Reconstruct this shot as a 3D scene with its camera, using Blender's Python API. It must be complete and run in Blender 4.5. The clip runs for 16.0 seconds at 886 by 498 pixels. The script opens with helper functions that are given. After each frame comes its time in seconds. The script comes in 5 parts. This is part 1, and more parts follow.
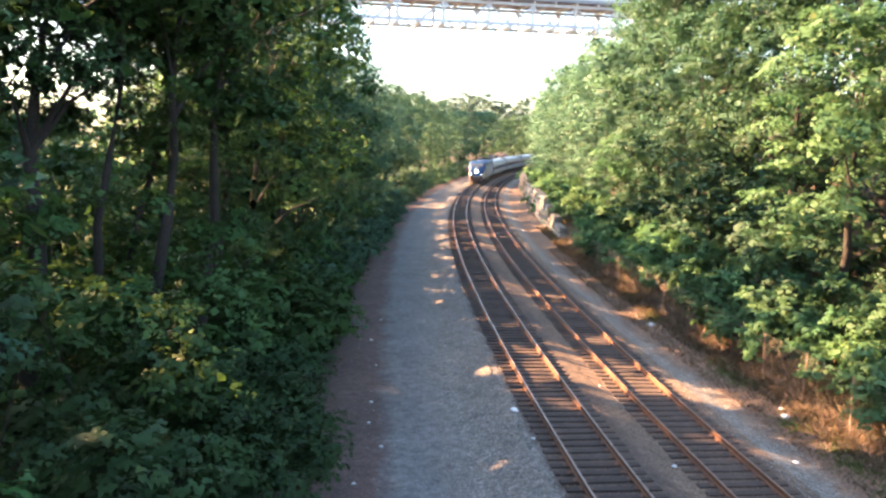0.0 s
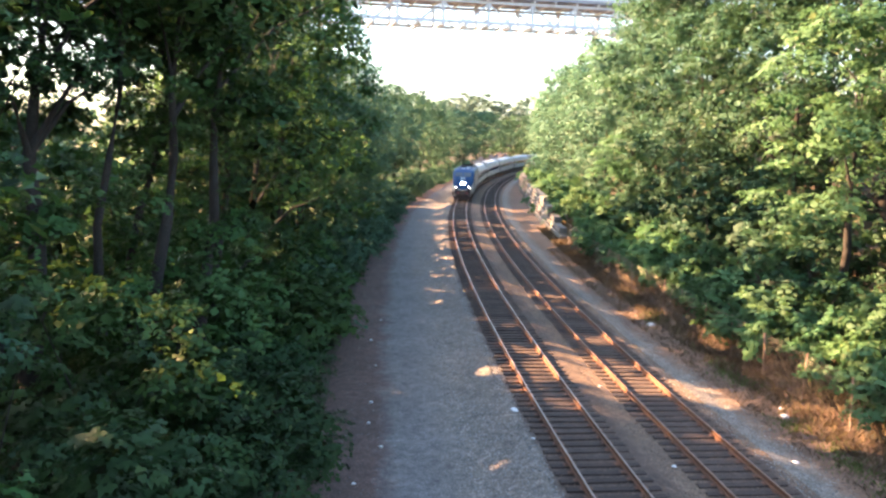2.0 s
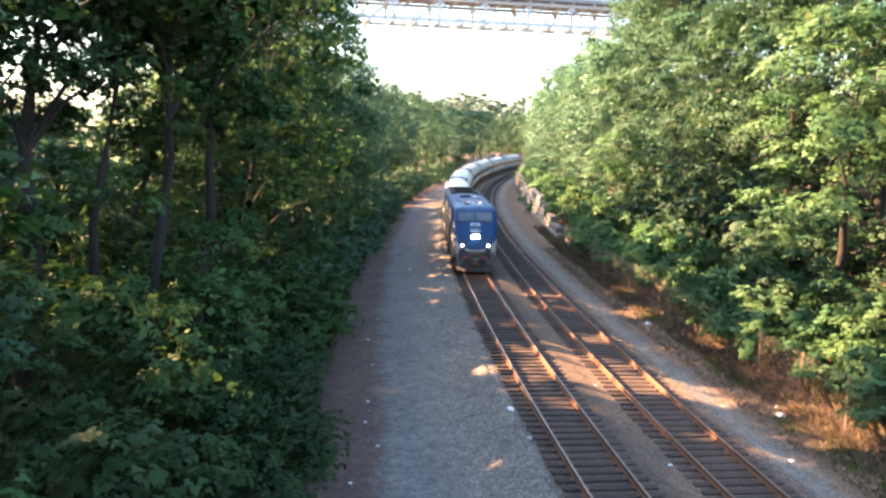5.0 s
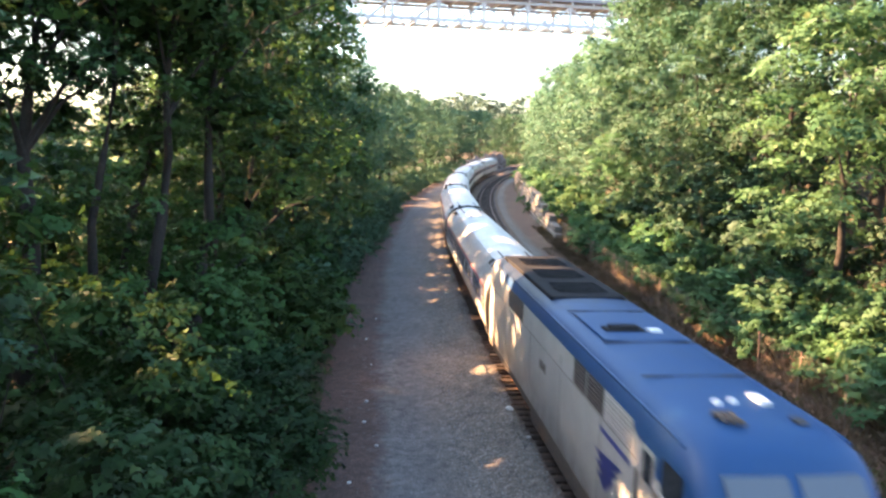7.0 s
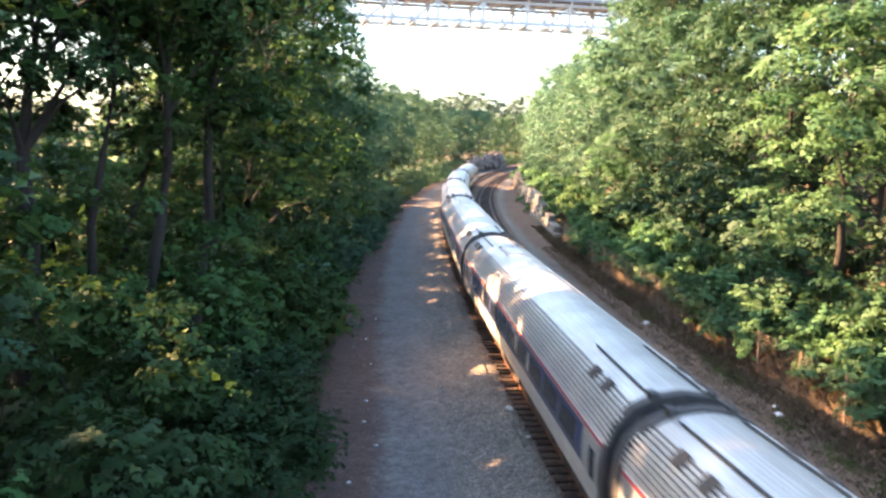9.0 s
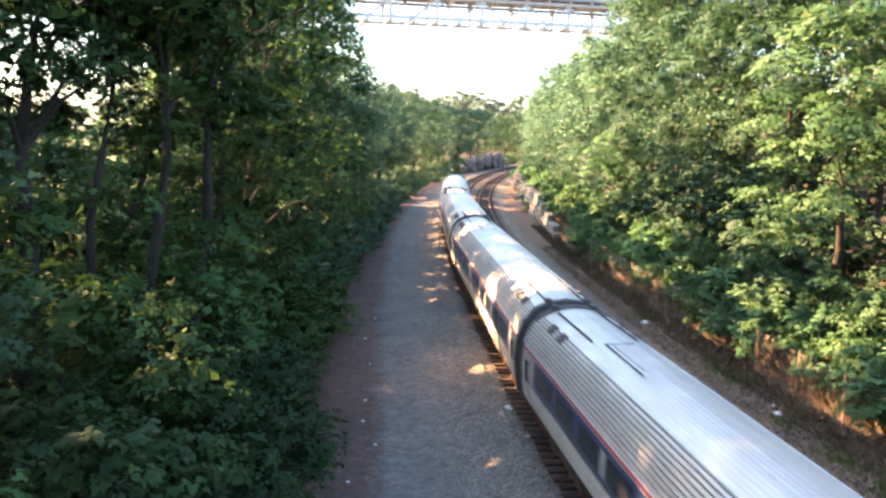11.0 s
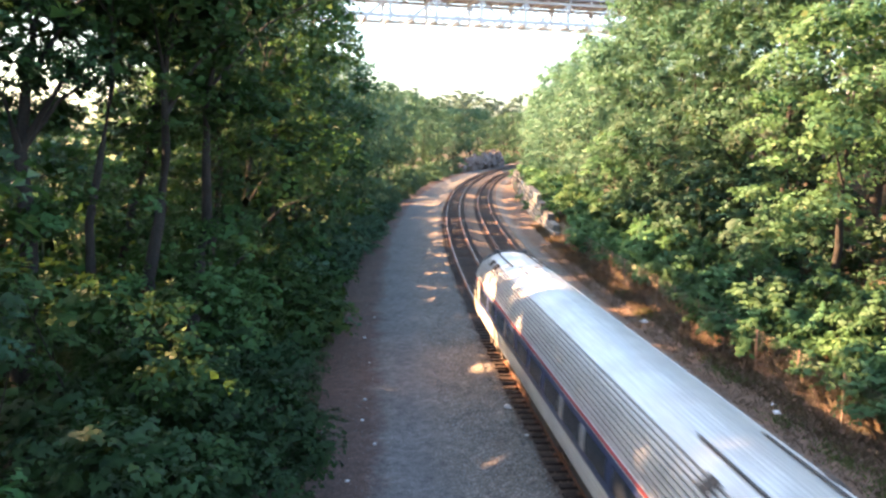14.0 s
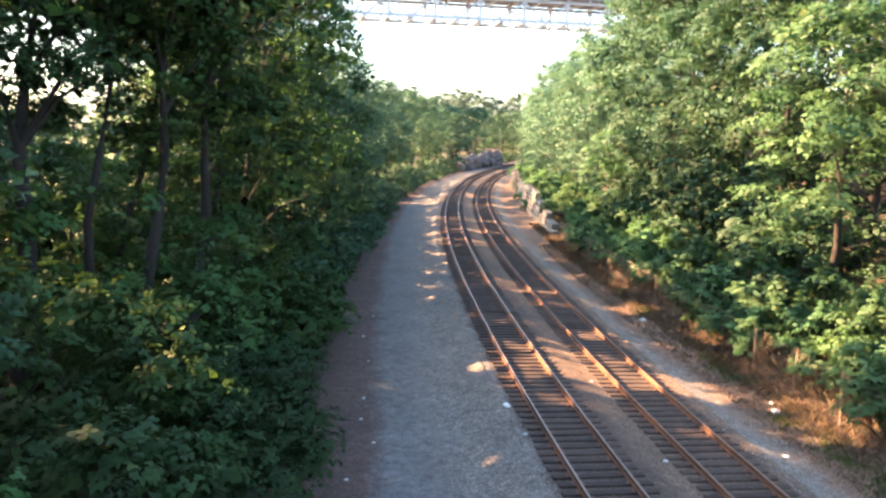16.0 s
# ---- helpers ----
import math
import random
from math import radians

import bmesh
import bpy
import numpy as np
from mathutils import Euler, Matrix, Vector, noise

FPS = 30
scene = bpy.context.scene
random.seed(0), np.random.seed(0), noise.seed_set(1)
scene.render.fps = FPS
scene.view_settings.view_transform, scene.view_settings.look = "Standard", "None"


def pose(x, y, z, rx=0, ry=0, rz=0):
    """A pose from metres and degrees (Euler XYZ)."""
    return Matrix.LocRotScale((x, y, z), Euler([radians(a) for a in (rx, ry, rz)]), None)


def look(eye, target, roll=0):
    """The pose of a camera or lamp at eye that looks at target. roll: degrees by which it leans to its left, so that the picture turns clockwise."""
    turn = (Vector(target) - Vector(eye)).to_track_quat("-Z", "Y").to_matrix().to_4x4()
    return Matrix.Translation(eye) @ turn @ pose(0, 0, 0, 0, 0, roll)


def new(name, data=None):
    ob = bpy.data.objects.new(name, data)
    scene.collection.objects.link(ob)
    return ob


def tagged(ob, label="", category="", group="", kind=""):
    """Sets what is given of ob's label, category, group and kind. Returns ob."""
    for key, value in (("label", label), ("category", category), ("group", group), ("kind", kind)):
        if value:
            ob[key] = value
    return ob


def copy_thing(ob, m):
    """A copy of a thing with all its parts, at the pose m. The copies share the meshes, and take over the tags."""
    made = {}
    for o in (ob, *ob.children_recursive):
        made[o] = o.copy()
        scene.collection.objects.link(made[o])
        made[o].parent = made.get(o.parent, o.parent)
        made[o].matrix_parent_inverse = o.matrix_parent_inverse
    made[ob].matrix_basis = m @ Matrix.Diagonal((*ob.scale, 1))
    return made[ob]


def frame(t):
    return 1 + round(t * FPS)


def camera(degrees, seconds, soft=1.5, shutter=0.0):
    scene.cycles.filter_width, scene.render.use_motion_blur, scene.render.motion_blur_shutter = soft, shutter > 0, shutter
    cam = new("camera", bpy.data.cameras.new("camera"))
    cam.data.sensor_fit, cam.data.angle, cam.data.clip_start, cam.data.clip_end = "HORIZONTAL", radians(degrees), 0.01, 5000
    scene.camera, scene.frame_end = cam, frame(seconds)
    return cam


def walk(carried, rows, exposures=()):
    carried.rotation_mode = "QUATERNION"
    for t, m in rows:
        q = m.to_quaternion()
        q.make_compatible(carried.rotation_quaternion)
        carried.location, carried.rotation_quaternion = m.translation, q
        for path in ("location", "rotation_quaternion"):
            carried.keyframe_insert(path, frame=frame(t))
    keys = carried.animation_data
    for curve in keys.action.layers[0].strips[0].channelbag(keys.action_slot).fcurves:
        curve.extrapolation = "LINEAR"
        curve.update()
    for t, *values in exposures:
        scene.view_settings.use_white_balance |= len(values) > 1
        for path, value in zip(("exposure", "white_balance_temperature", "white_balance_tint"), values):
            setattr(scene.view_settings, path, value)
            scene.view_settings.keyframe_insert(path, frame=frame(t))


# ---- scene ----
# ---- track geometry: the curve of the nearer track, by arc length ----
BEND = (0.00198, 0.00159, 0.00162, 0.00174, 0.00178, 0.00180, 0.00184, 0.00189, 0.00194, 0.00198)
STEP = 0.5
ARC = np.arange(-260.0, 420.0 + STEP, STEP)
KAP = np.interp(ARC, 10 + 20 * np.arange(10), BEND)
TH = np.concatenate([[0], np.cumsum((KAP[1:] + KAP[:-1]) * STEP / 2)])
TH += -0.1311 - np.interp(0, ARC, TH)
PX = np.concatenate([[0], np.cumsum((np.sin(TH[1:]) + np.sin(TH[:-1])) * STEP / 2)])
PY = np.concatenate([[0], np.cumsum((np.cos(TH[1:]) + np.cos(TH[:-1])) * STEP / 2)])
PX += 5.7815 - np.interp(0, ARC, PX)
PY += 8.0 - np.interp(0, ARC, PY)
GAUGE = 0.7525          # half distance of rail centres
APART = 3.887           # distance of the two tracks
CANT = 0.0148
DROP = -0.249           # the second track lies lower


def trk(s, o=0.0, z=0.0):
    t = np.interp(s, ARC, TH)
    return (float(np.interp(s, ARC, PX) + o * np.cos(t)), float(np.interp(s, ARC, PY) - o * np.sin(t)), z)


def heading(s):
    return float(np.interp(s, ARC, TH))


def to_track(x, y):
    """arc length and offset of points in the plan (arrays)"""
    x, y = np.atleast_1d(x).astype(float), np.atleast_1d(y).astype(float)
    s = y - 8.0
    for _ in range(12):
        c = np.clip(s, -259, 419)
        px, py, th = np.interp(c, ARC, PX), np.interp(c, ARC, PY), np.interp(c, ARC, TH)
        s = np.clip(c + ((x - px) * np.sin(th) + (y - py) * np.cos(th)) * 0.8, -259, 419)
    px, py, th = np.interp(s, ARC, PX), np.interp(s, ARC, PY), np.interp(s, ARC, TH)
    return s, (x - px) * np.cos(th) - (y - py) * np.sin(th)


# ---- camera: held on an overpass, drifting a little ----
cam = camera(59.86, 16.0, soft=2.5, shutter=0.4)
EYE = (0.0, 0.0, 9.052)
DRIFT = ((0, 14.3, 6.6), (0.5, 14, 6.8), (3.0, 14, 6.8), (3.5, 11.3, 6.5), (4.0, 9.3, 6.2), (5.2, 7.6, 5.6), (6.5, 6.6, 5.1),
         (7.0, 5.6, 5), (8.5, 5.1, 4.8), (9.0, 4.9, 4.6), (10.2, 4, 4), (11.5, 2.9, 3.5), (13.5, 2.6, 3.2), (14.0, 2.2, 2),
         (14.5, 0.6, 0.4), (16.0, 0, 0))
TURN = 180 / math.pi / 1362


def view(dx, dy):
    return pose(*EYE, 90 - 8.6414 + dy * TURN, 0, dx * TURN) @ pose(0, 0, 0, 0, 0, 0.770)


walk(cam, [(t, view(dx, dy)) for t, dx, dy in DRIFT], exposures=[(0, 3.7, 6350, 8), (16, 3.7, 6350, 8)])

# ---- light: a low evening sun from the left, bright hazy sky ----
SUN_AZ, SUN_EL = radians(-76), radians(24)
SUN = Vector((math.sin(SUN_AZ) * math.cos(SUN_EL), math.cos(SUN_AZ) * math.cos(SUN_EL), math.sin(SUN_EL)))
world = bpy.data.worlds.new("sky")
scene.world = world
world.use_nodes = True
wn = world.node_tree
sky = wn.nodes.new("ShaderNodeTexSky")
sky.sky_type, sky.sun_disc = "NISHITA", False
sky.sun_elevation, sky.sun_rotation = SUN_EL, SUN_AZ
sky.dust_density, sky.ozone_density, sky.air_density = 2.2, 1.0, 1.0
wn.links.new(sky.outputs[0], wn.nodes["Background"].inputs[0])
wn.nodes["Background"].inputs[1].default_value = 0.076
lamp = bpy.data.lights.new("sun", "SUN")
lamp.energy, lamp.angle, lamp.color = 5.0, radians(0.6), (1.0, 0.58, 0.30)
sun = new("sun", lamp)
sun.matrix_world = look(SUN * 100, (0, 0, 0))


# ---- materials ----
def nodes_of(name):
    m = bpy.data.materials.new(name)
    m.use_nodes = True
    return m, m.node_tree, m.node_tree.nodes["Principled BSDF"]


def mix_of(nt, fac, a, b, blend="MIX"):
    n = nt.nodes.new("ShaderNodeMix")
    n.data_type, n.blend_type = "RGBA", blend
    for sock, v in ((n.inputs[0], fac), (n.inputs[6], a), (n.inputs[7], b)):
        if hasattr(v, "is_linked"):
            nt.links.new(v, sock)
        else:
            sock.default_value = v if not isinstance(v, tuple) else (*v, 1.0)[:4]
    return n.outputs[2]


def noise_of(nt, vec, scale, detail=4.0, rough=0.6):
    n = nt.nodes.new("ShaderNodeTexNoise")
    n.inputs["Scale"].default_value, n.inputs["Detail"].default_value, n.inputs["Roughness"].default_value = scale, detail, rough
    nt.links.new(vec, n.inputs["Vector"])
    return n.outputs[0]


def ramp_of(nt, fac, lo, hi):
    n = nt.nodes.new("ShaderNodeMapRange")
    n.inputs[1].default_value, n.inputs[2].default_value = lo, hi
    nt.links.new(fac, n.inputs[0])
    return n.outputs[0]


def math_of(nt, op, a, b=0.0):
    n = nt.nodes.new("ShaderNodeMath")
    n.operation = op
    for sock, v in ((n.inputs[0], a), (n.inputs[1], b)):
        if hasattr(v, "is_linked"):
            nt.links.new(v, sock)
        else:
            sock.default_value = v
    return n.outputs[0]


def coords(nt):
    return nt.nodes.new("ShaderNodeTexCoord").outputs["Object"]


def bump_to(nt, bsdf, height, strength, dist):
    n = nt.nodes.new("ShaderNodeBump")
    n.inputs["Strength"].default_value, n.inputs["Distance"].default_value = strength, dist
    nt.links.new(height, n.inputs["Height"])
    nt.links.new(n.outputs[0], bsdf.inputs["Normal"])


def surface(name, a, b, scale, rough=0.8, metal=0.0, fine=None, fine_scale=40.0, bump=0.3, bump_dist=0.02, per="", spread=0.25):
    """a and b: the two colours of the large variation; fine: a third one in the grain; per: 'object' or 'island' tone"""
    m, nt, bsdf = nodes_of(name)
    v = coords(nt)
    col = mix_of(nt, ramp_of(nt, noise_of(nt, v, scale), 0.35, 0.65), a, b)
    g = noise_of(nt, v, fine_scale, 3.0, 0.7)
    if fine:
        col = mix_of(nt, ramp_of(nt, g, 0.45, 0.7), col, fine)
    if per:
        if per == "object":
            r = nt.nodes.new("ShaderNodeObjectInfo").outputs["Random"]
        else:
            r = nt.nodes.new("ShaderNodeNewGeometry").outputs["Random Per Island"]
        n = nt.nodes.new("ShaderNodeHueSaturation")
        nt.links.new(ramp_of(nt, r, 0, 1), n.inputs["Value"])
        mr = n.inputs["Value"].links[0].from_node
        mr.inputs[3].default_value, mr.inputs[4].default_value = 1 - spread, 1 + spread
        nt.links.new(col, n.inputs["Color"])
        col = n.outputs[0]
    nt.links.new(col, bsdf.inputs["Base Color"])
    bsdf.inputs["Roughness"].default_value, bsdf.inputs["Metallic"].default_value = rough, metal
    if bump:
        bump_to(nt, bsdf, g, bump, bump_dist)
    return m


def plain(name, c, rough=0.5, metal=0.0, emit=0.0):
    m, nt, bsdf = nodes_of(name)
    bsdf.inputs["Base Color"].default_value = (*c, 1)
    bsdf.inputs["Roughness"].default_value, bsdf.inputs["Metallic"].default_value = rough, metal
    if emit:
        bsdf.inputs["Emission Color"].default_value, bsdf.inputs["Emission Strength"].default_value = (*c, 1), emit
    return m


def foliage(name, dark, light, old, through_light=0.4):
    """leaves: tone by branch (wide noise), a little by leaf and by plant"""
    m, nt, bsdf = nodes_of(name)
    isl = nt.nodes.new("ShaderNodeNewGeometry").outputs["Random Per Island"]
    tone = nt.nodes.new("ShaderNodeObjectInfo").outputs["Random"]
    v = coords(nt)
    patch = ramp_of(nt, noise_of(nt, v, 0.55, 3.0), 0.32, 0.68)
    fac = math_of(nt, "ADD", math_of(nt, "MULTIPLY", patch, 0.6), math_of(nt, "MULTIPLY", isl, 0.4))
    col = mix_of(nt, fac, dark, light)
    col = mix_of(nt, math_of(nt, "MULTIPLY", math_of(nt, "GREATER_THAN", isl, 0.97), 0.6), col, old)
    hs = nt.nodes.new("ShaderNodeHueSaturation")
    nt.links.new(col, hs.inputs["Color"])
    for sock, lo, hi in (("Value", 0.8, 1.2), ("Hue", 0.485, 0.51)):
        n = nt.nodes.new("ShaderNodeMapRange")
        n.inputs[3].default_value, n.inputs[4].default_value = lo, hi
        nt.links.new(tone, n.inputs[0])
        nt.links.new(n.outputs[0], hs.inputs[sock])
    col = hs.outputs[0]
    nt.links.new(col, bsdf.inputs["Base Color"])
    bsdf.inputs["Roughness"].default_value = 0.6
    bsdf.inputs["Specular IOR Level"].default_value = 0.25
    tr = nt.nodes.new("ShaderNodeBsdfTranslucent")
    nt.links.new(mix_of(nt, 0.15, col, (0.15, 0.21, 0.05)), tr.inputs[0])
    mx = nt.nodes.new("ShaderNodeMixShader")
    mx.inputs[0].default_value = through_light
    nt.links.new(bsdf.outputs[0], mx.inputs[1])
    nt.links.new(tr.outputs[0], mx.inputs[2])
    nt.links.new(mx.outputs[0], nt.nodes["Material Output"].inputs[0])
    return m


M_SOIL = surface("soil", (0.052, 0.037, 0.024), (0.034, 0.031, 0.016), 0.4, 0.95, fine=(0.085, 0.06, 0.036), fine_scale=9, bump=0.6, bump_dist=0.05)
M_STONE = surface("loose_stone", (0.27, 0.255, 0.235), (0.19, 0.175, 0.155), 3.0, 0.9, bump=0.3, per="island", spread=0.45)
M_STONE_B = surface("rusty_stone", (0.17, 0.11, 0.075), (0.11, 0.08, 0.06), 3.0, 0.9, bump=0.3, per="island", spread=0.45)
M_TIE = surface("old_timber", (0.050, 0.031, 0.023), (0.032, 0.021, 0.017), 2.0, 0.9, fine=(0.085, 0.052, 0.036), fine_scale=18, bump=0.6, per="object", spread=0.3)
M_RUST = surface("rusty_steel", (0.145, 0.066, 0.036), (0.10, 0.050, 0.031), 3.0, 0.75, metal=0.15, fine=(0.21, 0.095, 0.048), fine_scale=25, bump=0.2)
M_SHINE = surface("worn_rail_head", (0.30, 0.23, 0.19), (0.21, 0.145, 0.11), 2.0, 0.42, metal=0.7, bump=0.05)
M_BARK = surface("bark", (0.020, 0.016, 0.013), (0.012, 0.010, 0.009), 2.0, 0.95, fine=(0.034, 0.027, 0.021), fine_scale=16, bump=0.9, bump_dist=0.04)
# L and D darker than lit-side R: the bank's shade put into the colour
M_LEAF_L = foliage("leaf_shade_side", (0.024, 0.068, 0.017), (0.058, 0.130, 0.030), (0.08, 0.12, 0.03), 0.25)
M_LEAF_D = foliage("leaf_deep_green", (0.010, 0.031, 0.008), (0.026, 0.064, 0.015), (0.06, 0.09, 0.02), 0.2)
M_LEAF_V = foliage("leaf_vine_green", (0.018, 0.056, 0.030), (0.044, 0.104, 0.054), (0.12, 0.15, 0.06), 0.3)
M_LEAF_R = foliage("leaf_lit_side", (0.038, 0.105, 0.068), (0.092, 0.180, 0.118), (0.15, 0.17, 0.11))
M_LEAF_Y = foliage("leaf_young", (0.06, 0.15, 0.058), (0.135, 0.25, 0.098), (0.22, 0.24, 0.09))
M_LEAF_N = foliage("leaf_fresh_green", (0.042, 0.120, 0.050), (0.105, 0.205, 0.090), (0.19, 0.20, 0.09))
# paler green for the far left row: distance haze put into the colour
M_LEAF_HAZE = foliage("leaf_mid_green", (0.050, 0.118, 0.070), (0.108, 0.195, 0.114), (0.15, 0.15, 0.09))
M_LEAF_T = foliage("leaf_with_tan_seeds", (0.046, 0.076, 0.060), (0.112, 0.132, 0.105), (0.18, 0.155, 0.12))
# pale bluish leaves: haze of the far hill tinted into the base colour
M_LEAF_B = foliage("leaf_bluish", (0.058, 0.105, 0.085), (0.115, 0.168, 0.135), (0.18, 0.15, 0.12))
M_DRYSTEM = foliage("dry_grass", (0.11, 0.080, 0.052), (0.24, 0.178, 0.112), (0.16, 0.18, 0.06), 0.3)
M_WEED = foliage("weeds", (0.07, 0.12, 0.03), (0.15, 0.2, 0.06), (0.25, 0.2, 0.08))


# ---- mesh helpers ----
def finish(bm, name, mat, smooth=False):
    me = bpy.data.meshes.new(name)
    bm.to_mesh(me)
    bm.free()
    for mm in (mat if isinstance(mat, (list, tuple)) else [mat]):
        me.materials.append(mm)
    if smooth:
        for p in me.polygons:
            p.use_smooth = True
    return me


def part(name, bm, material, parent=None, label="", smooth=False):
    ob = new(name, finish(bm, name, material, smooth))
    ob.parent = parent
    if label:
        ob["label"] = label
    return ob


def raw(name, verts, tris, material, parent=None, normals=None):
    """a mesh from arrays: verts n x 3, faces m x k; normals: one a vertex, for leaves that shade as clumps"""
    verts, tris = np.asarray(verts, np.float32), np.asarray(tris, np.int32)
    k = tris.shape[1]
    me = bpy.data.meshes.new(name)
    me.vertices.add(len(verts))
    me.vertices.foreach_set("co", verts.ravel())
    me.loops.add(tris.size)
    me.loops.foreach_set("vertex_index", tris.ravel())
    me.polygons.add(len(tris))
    me.polygons.foreach_set("loop_start", np.arange(0, tris.size, k, dtype=np.int32))
    me.update(calc_edges=True)
    me.materials.append(material)
    if normals is not None:
        me.polygons.foreach_set("use_smooth", np.ones(len(tris), bool))
        me.normals_split_custom_set_from_vertices(np.asarray(normals, np.float32))
    ob = new(name, me)
    ob.parent = parent
    return ob


def box(bm, x0, x1, y0, y1, z0, z1, bevel=0.0, m=None):
    g = bmesh.ops.create_cube(bm, size=1.0)
    mat = Matrix.Translation(((x0 + x1) / 2, (y0 + y1) / 2, (z0 + z1) / 2)) @ Matrix.Diagonal((x1 - x0, y1 - y0, z1 - z0, 1))
    bmesh.ops.transform(bm, matrix=mat if m is None else m @ mat, verts=g["verts"])
    if bevel:
        edges = list({e for v in g["verts"] for e in v.link_edges})
        bmesh.ops.bevel(bm, geom=edges, offset=bevel, segments=2, affect="EDGES", profile=0.6)
    return bm


def rod(bm, pts, radii, n=8, caps=True):
    """a tapered tube along points"""
    pts = [Vector(p) for p in pts]
    rings = []
    for i, p in enumerate(pts):
        d = (pts[min(i + 1, len(pts) - 1)] - pts[max(i - 1, 0)]).normalized()
        a = d.orthogonal().normalized() if abs(d.z) < 0.99 else Vector((1, 0, 0))
        b = d.cross(a)
        r = radii if isinstance(radii, (int, float)) else radii[i]
        rings.append([bm.verts.new(p + (a * math.cos(2 * math.pi * k / n) + b * math.sin(2 * math.pi * k / n)) * r) for k in range(n)])
    for q, w in zip(rings, rings[1:]):
        # match the nearest start of the next ring
        off = min(range(n), key=lambda k: (w[k].co - q[0].co).length)
        for k in range(n):
            bm.faces.new((q[k], q[(k + 1) % n], w[(k + 1 + off) % n], w[(k + off) % n]))
    if caps:
        for r in (rings[0], rings[-1]):
            try:
                bm.faces.new(r)
            except ValueError:
                pass
    return bm


def bm_new():
    return bmesh.new()


def sheet(name, offsets, heights, s0, s1, ds, material, wob=0.0, parent=None):
    """a strip along the track with a cross-section; its UV holds offset and arc length"""
    ss = np.arange(s0, s1 + ds / 2, ds)
    n = len(offsets)
    vs, uv = [], []
    rng = np.random.default_rng(len(name))
    for s in ss:
        w = wob * (math.sin(s * 0.37 + len(name)) + 0.6 * math.sin(s * 0.93))
        for i, (o, z) in enumerate(zip(offsets, heights)):
            e = w if i in (0, n - 1) else 0
            jit = rng.uniform(-0.015, 0.015) if 0 < i < n - 1 else 0
            vs.append(trk(s, o + e, z + jit))
            uv.append((o, s))
    fs = np.array([(i * n + j, (i + 1) * n + j, (i + 1) * n + j + 1, i * n + j + 1) for i in range(len(ss) - 1) for j in range(n - 1)])[:, ::-1]
    ob = raw(name, vs, fs, material, parent)
    ob.data.uv_layers.new(name="across").data.foreach_set("uv", np.array(uv, np.float32)[fs.ravel()].ravel())
    return ob


def stony(nt, v, a, b, stone_scale, grain, speck):
    vo = nt.nodes.new("ShaderNodeTexVoronoi")
    vo.inputs["Scale"].default_value = stone_scale
    nt.links.new(v, vo.inputs["Vector"])
    sep = nt.nodes.new("ShaderNodeSeparateColor")
    nt.links.new(vo.outputs["Color"], sep.inputs[0])
    col = mix_of(nt, ramp_of(nt, noise_of(nt, v, 0.5, 5.0), 0.35, 0.65), a, b)
    col = mix_of(nt, math_of(nt, "MULTIPLY", ramp_of(nt, sep.outputs[0], 0.3, 1.0), grain), col, speck)
    col = mix_of(nt, math_of(nt, "MULTIPLY", ramp_of(nt, vo.outputs["Distance"], 0.25, 0.6), 0.5), col, (0.03, 0.026, 0.023))
    mott = noise_of(nt, v, 3.2, 6.0, 0.75)
    hs = nt.nodes.new("ShaderNodeHueSaturation")
    mr = nt.nodes.new("ShaderNodeMapRange")
    for k, val in ((1, 0.3), (2, 0.7), (3, 0.55), (4, 1.4)):
        mr.inputs[k].default_value = val
    nt.links.new(mott, mr.inputs[0])
    nt.links.new(mr.outputs[0], hs.inputs["Value"])
    nt.links.new(col, hs.inputs["Color"])
    return hs.outputs[0], vo.outputs["Distance"]


def blended(name, kinds, edges):
    """ground that passes from one cover to the next at the given offsets, with ragged borders"""
    m, nt, bsdf = nodes_of(name)
    v = coords(nt)
    uv = nt.nodes.new("ShaderNodeUVMap")
    uv.uv_map = "across"
    sep = nt.nodes.new("ShaderNodeSeparateXYZ")
    nt.links.new(uv.outputs[0], sep.inputs[0])
    rag = math_of(nt, "MULTIPLY", math_of(nt, "SUBTRACT", noise_of(nt, v, 0.7, 6.0, 0.7), 0.5), 1.9)
    rag2 = math_of(nt, "MULTIPLY", math_of(nt, "SUBTRACT", noise_of(nt, v, 6.0, 4.0, 0.7), 0.5), 0.7)
    o = math_of(nt, "ADD", math_of(nt, "ADD", sep.outputs[0], rag), rag2)
    col, dist = None, None
    for k, kind in enumerate(kinds):
        c, d = stony(nt, v, *kind)
        if col is None:
            col, dist = c, d
        else:
            e, w = edges[k - 1]
            col = mix_of(nt, ramp_of(nt, o, e - w, e + w), col, c)
    nt.links.new(col, bsdf.inputs["Base Color"])
    bsdf.inputs["Roughness"].default_value = 0.92
    bump_to(nt, bsdf, math_of(nt, "SUBTRACT", 1.0, dist), 0.7, 0.03)
    return m


K_LITTER = ((0.155, 0.083, 0.062), (0.095, 0.058, 0.045), 17.0, 0.45, (0.24, 0.145, 0.11))
K_ROAD = ((0.220, 0.196, 0.180), (0.155, 0.137, 0.126), 26.0, 0.40, (0.36, 0.335, 0.32))
K_PALE = ((0.250, 0.206, 0.165), (0.175, 0.140, 0.110), 14.0, 0.6, (0.44, 0.385, 0.33))
K_DUST = ((0.220, 0.122, 0.070), (0.135, 0.078, 0.048), 15.0, 0.45, (0.25, 0.155, 0.10))
K_DIRT = ((0.115, 0.068, 0.044), (0.075, 0.047, 0.033), 15.0, 0.4, (0.17, 0.115, 0.085))
